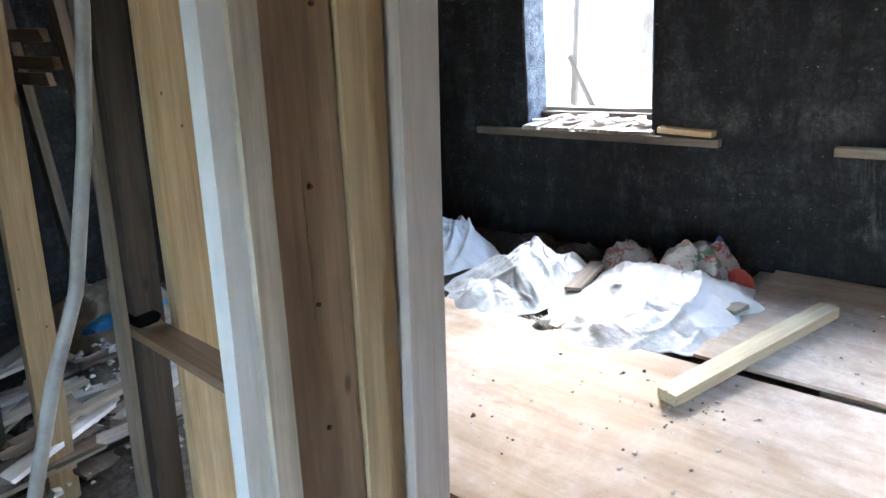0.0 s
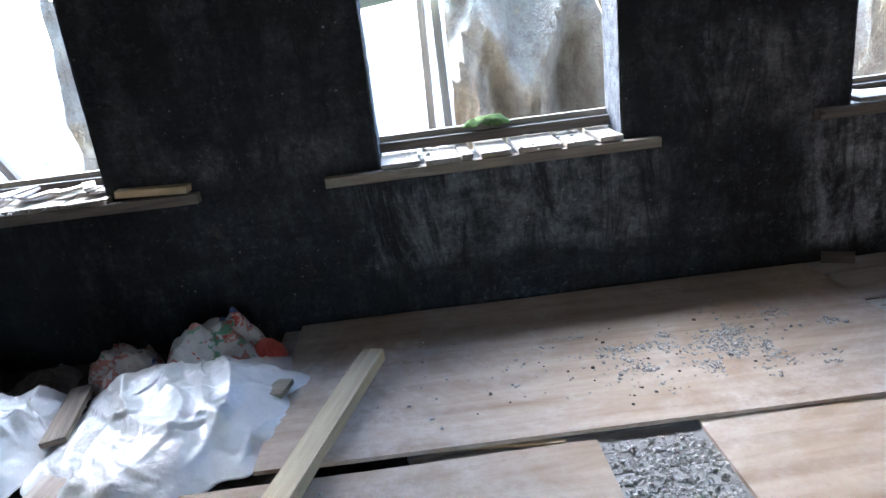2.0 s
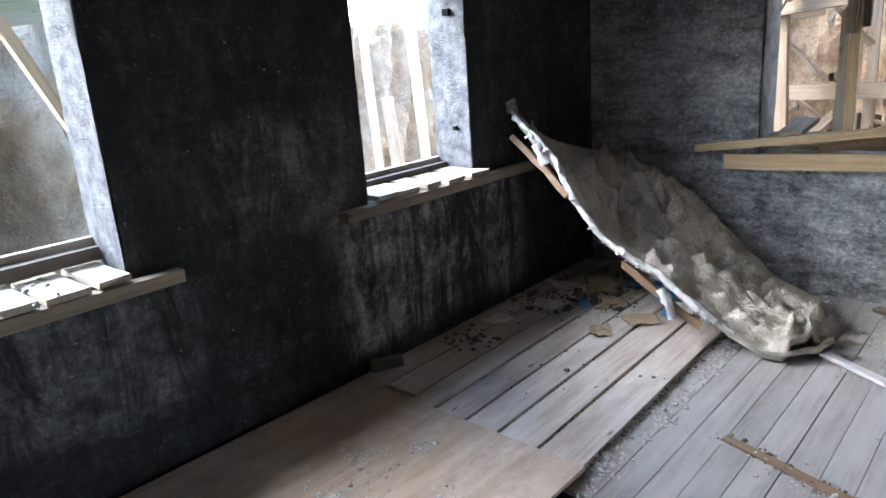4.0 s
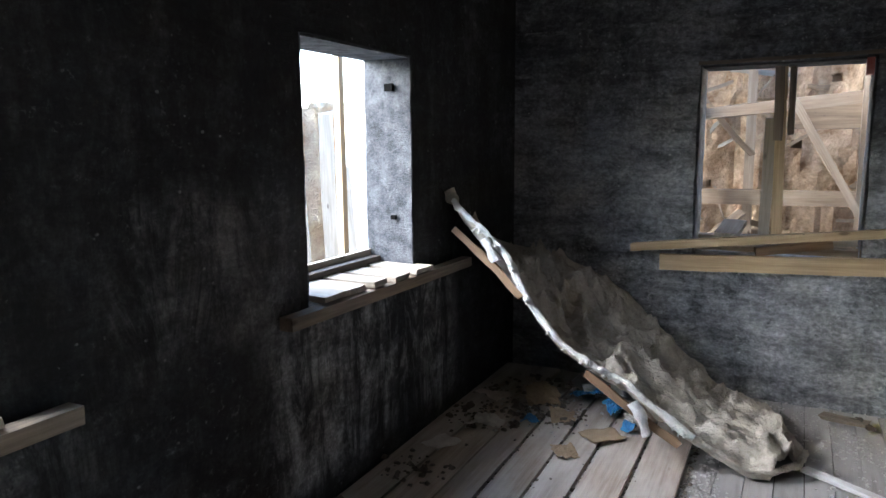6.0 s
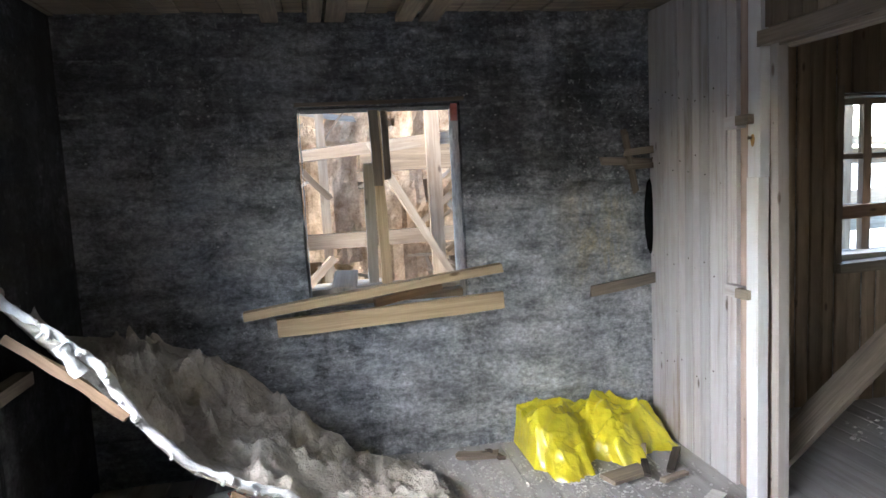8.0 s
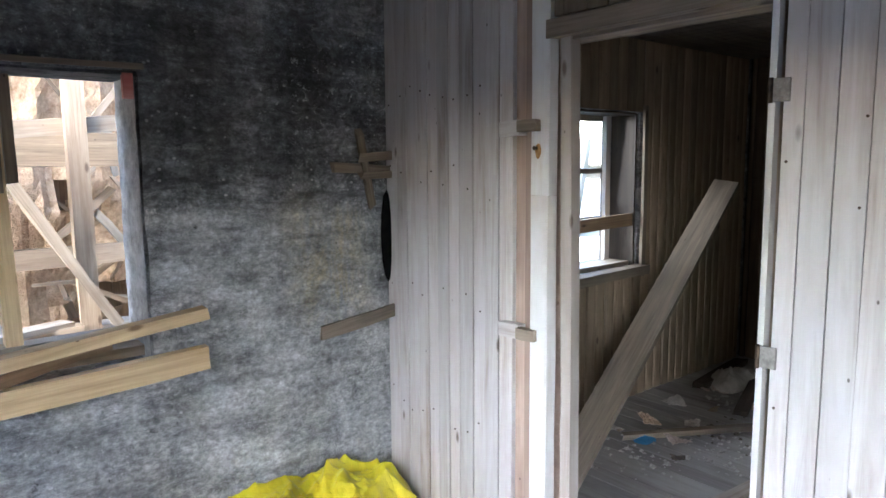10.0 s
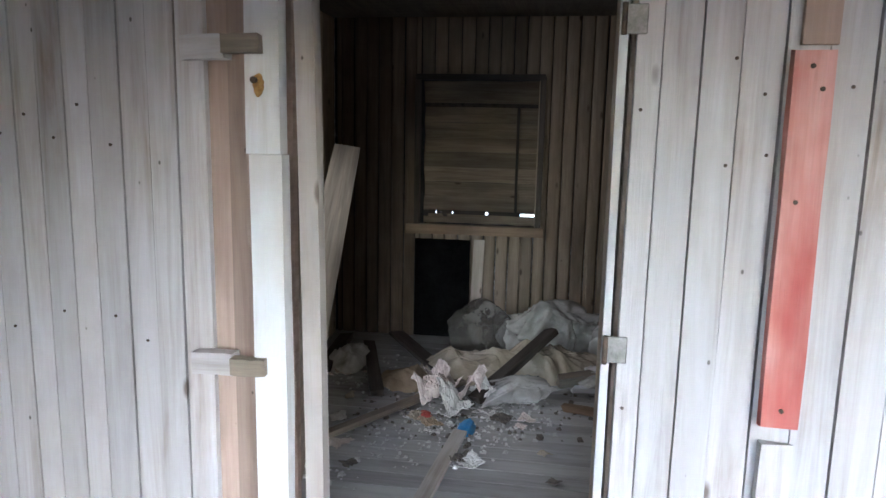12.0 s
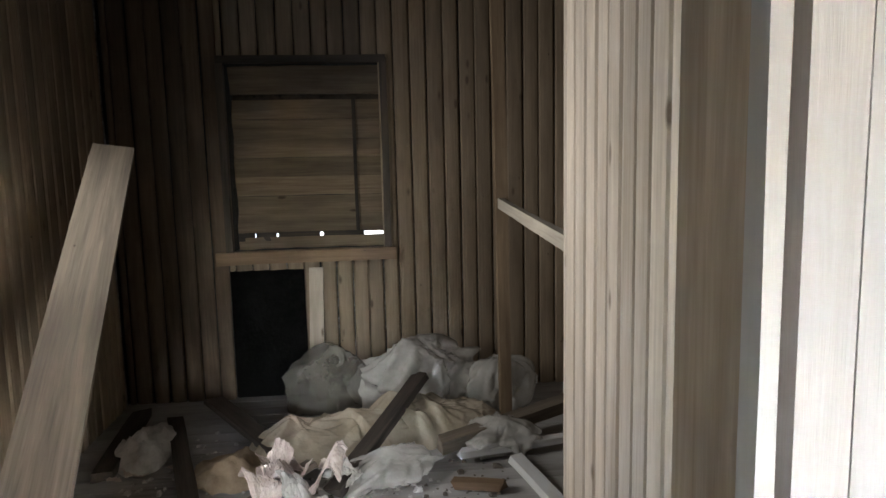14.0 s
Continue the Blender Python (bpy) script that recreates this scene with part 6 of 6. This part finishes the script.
for i in range(9):
    t = i / 8
    plank("board", (-3.6 + 1.7 * t, 5.0 + 1.2 * t, -0.6), (-3.65 + 1.7 * t + fy.uniform(-0.2, 0.2), 5.0 + 1.2 * t, fy.uniform(0.9, 2.4)), fy.uniform(0.08, 0.15), 0.03, (0.6, -0.8, 0), fy.choice((TAN_WOOD, SILVER_WOOD, TAN_WOOD)), ruin, "", 0.02, 0.05, 3)
lone_plank("mossy_beam", (-1.75, -0.4, 1.66), (-1.75, 1.3, 1.86), 0.13, 0.05, (1, 0, 0), MOSSY_WOOD, "pale green mossy board across the outside posts", "board")
lone_plank("outdoor_brace", (-1.7, 0.93, 2.0), (-1.65, 1.26, 1.2), 0.05, 0.05, (1, 0, 0), PINE, "thin brace outside the window", "brace")
lone_plank("outdoor_brace", (-2.0, -3.1, 1.2), (-1.9, -2.1, -0.55), 0.05, 0.05, (1, 0, 0), OLD_PINE, "thin brace outside the window", "brace")


def bank(name, x0, x1, y0, y1, height, label, flip=False):
    """A rough rocky bank that climbs away from the house."""
    bm = bmesh.new()
    n, m = 50, 90
    g = {}
    for i in range(n + 1):
        for j in range(m + 1):
            x, y = x0 + (x1 - x0) * i / n, y0 + (y1 - y0) * j / m
            s = j / m if flip else i / n
            p = Vector((x, y, 0))
            z = -0.62 + height * min(1, s * 1.6) ** 1.2 + 0.5 * min(1, s * 4) * (noise.noise(p * 0.7) + 0.6 * noise.noise(p * 2.1) + 0.35 * abs(noise.noise(p * 5)))
            g[i, j] = bm.verts.new((x, y, z if s > 0.001 else -0.7))
    for i in range(n):
        for j in range(m):
            bm.faces.new([g[i, j], g[i + 1, j], g[i + 1, j + 1], g[i, j + 1]])
    return tagged(finish(name, bm, ROCK, smooth=False), label, "rock bank", kind="structure")


bank("rock_bank", -4.5, -12.0, -10.0, 12.0, 2.2, "pale rocky bank behind the house")
tagged(heap("rubble_bank", (-2.25, 0.75, -0.62), (0.85, 1.5), 1.45, ROCK, None, "", 71, 0.5, 44), "low bank of pale broken stone under the rock face", "rubble", kind="stuff")
crumbs("outdoor_rubble", [(-1.6, -2.0, -0.6, 0.9, 120), (-1.9, 0.2, -0.6, 0.9, 120), (-1.7, 2.8, -0.6, 0.9, 120)], RUBBLE, "pale rubble on the ground outside", (0.04, 0.14))

# The collapsed timber shed behind the far window.
shed = thing("timber_shed", (1.0, 7.0, -0.6), "collapsed shed of tan rotten timber with gaps to the sky", "shed")
sh = random.Random(23)
x = -1.2
while x < 3.6:
    w = sh.uniform(0.10, 0.22)
    low = 1.02 if 0.6 < x < 1.75 else -0.6
    lean = sh.uniform(-0.05, 0.05)
    tall = sh.uniform(1.9, 2.6) if 1.0 < x < 2.3 else sh.uniform(2.5, 3.2)
    plank("wall_board", (x + w / 2, 7.6 + sh.uniform(-0.04, 0.04), low), (x + w / 2 + lean, 7.6, tall), w * sh.uniform(0.9, 1.05), 0.03, (0, -1, 0), sh.choice((SHED_WOOD, SHED_WOOD, TAN_WOOD)), shed, "", 0.015, 0.06, 3)
    x += w
for i in range(18):
    cx, cz, a = sh.uniform(-0.6, 2.4), sh.uniform(0.2, 2.4), sh.uniform(-1.4, 1.4)
    ln = sh.uniform(0.4, 1.0)
    plank("fallen_board", (cx, 7.2 + sh.uniform(-0.3, 0.3), cz), (cx + ln * math.cos(a), 7.2 + sh.uniform(-0.3, 0.3), cz + ln * math.sin(a)), sh.uniform(0.05, 0.14), 0.03, (0, -1, 0), sh.choice((TAN_WOOD, SHED_WOOD, SILVER_WOOD)), shed, "", 0.015, 0.05, 3)
for i in range(70):
    cx, cy, cz, a = sh.uniform(-0.5, 2.3), sh.uniform(6.2, 7.0), sh.uniform(0.55, 2.6), sh.uniform(-1.57, 1.57)
    ln = sh.uniform(0.15, 0.6)
    plank("broken_stick", (cx, cy, cz), (cx + ln * math.cos(a), cy + sh.uniform(-0.1, 0.1), cz + ln * math.sin(a)), sh.uniform(0.015, 0.05), 0.02, (0, -1, 0), sh.choice((TAN_WOOD, SHED_WOOD, TAN_WOOD, SILVER_WOOD)), shed, "", 0.01, 0.03, 3)
for xx in (-1.2, 3.6):
    for i in range(14):
        plank("wall_board", (xx, 5.2, -0.45 + i * 0.26), (xx, 7.6, -0.45 + i * 0.26), 0.25, 0.03, (1, 0, 0), TAN_WOOD, shed, "", 0.01, 0.03, 3)
for i in range(22):
    if i not in (9, 15, 16):
        plank("roof_board", (-1.3 + i * 0.23, 5.1, 2.75), (-1.3 + i * 0.23 + sh.uniform(-0.05, 0.05), 7.8, 3.2), 0.2, 0.025, (0, 0, 1), OLD_PINE, shed, "", 0.01, 0.05, 3)
for p0, p1, w, mat in (((0.2, 5.9, -0.6), (0.05, 5.9, 2.8), 0.11, TAN_WOOD), ((0.62, 6.6, -0.6), (0.6, 6.6, 2.9), 0.07, TAN_WOOD), ((1.45, 5.7, -0.6), (1.42, 5.7, 2.7), 0.1, TAN_WOOD),
                       ((-0.4, 5.8, 1.62), (1.9, 5.75, 1.82), 0.085, TAN_WOOD), ((0.9, 6.2, 1.66), (2.0, 6.2, 1.66), 0.2, SHED_WOOD), ((-0.6, 6.3, 1.0), (2.2, 6.3, 1.02), 0.12, TAN_WOOD),
                       ((0.95, 5.6, 1.75), (1.55, 5.6, 0.7), 0.05, TAN_WOOD), ((-0.05, 5.6, 1.3), (0.5, 5.7, 2.4), 0.06, TAN_WOOD), ((3.75, 5.9, -0.6), (3.8, 5.9, 2.8), 0.09, TAN_WOOD), ((4.7, 6.4, -0.6), (4.95, 6.4, 2.7), 0.1, SILVER_WOOD), ((3.5, 6.1, 1.05), (6.0, 6.3, 1.12), 0.14, TAN_WOOD), ((3.5, 6.1, 1.75), (6.0, 6.2, 1.6), 0.08, TAN_WOOD), ((4.4, 6.0, 0.5), (5.2, 6.0, 1.9), 0.06, SILVER_WOOD), ((4.42, 5.35, -0.6), (4.42, 5.35, 2.7), 0.15, SHED_WOOD), ((4.58, 5.38, -0.6), (4.6, 5.38, 2.7), 0.14, TAN_WOOD), ((5.0, 5.3, 0.9), (5.25, 5.35, 1.75), 0.05, SILVER_WOOD), ((4.7, 5.5, 1.5), (6.2, 5.6, 1.45), 0.12, SHED_WOOD), ((4.7, 5.5, 0.95), (6.2, 5.6, 0.92), 0.1, SILVER_WOOD), ((0.2, 5.5, 0.5), (0.65, 5.6, 0.95), 0.06, TAN_WOOD)):
    plank("beam", p0, p1, w, 0.08, (0, -1, 0), mat, shed, "", 0.012, 0.02)
for i in range(14):
    a = sh.uniform(-0.35, 0.35)
    cx, cy = sh.uniform(0.3, 1.5), sh.uniform(5.4, 6.3)
    lone_plank("shed_plank", (cx - 0.7, cy - 0.7 * a, 0.45 + i * 0.02), (cx + 0.7, cy + 0.7 * a, 0.47 + i * 0.02), sh.choice((0.08, 0.12, 0.16)), 0.03, (0, 0, 1), sh.choice((TAN_WOOD, SILVER_WOOD, SILVER_WOOD)),
               "grey plank in the heap behind the window", "plank", "shed planks", ragged=0.03)
tagged(heap("shed_rubble", (0.9, 5.9, -0.62), (2.0, 1.2), 1.2, ROCK, None, "", 61, 0.4, 40), "mound of earth and rubble under the shed planks", "rubble", kind="stuff")
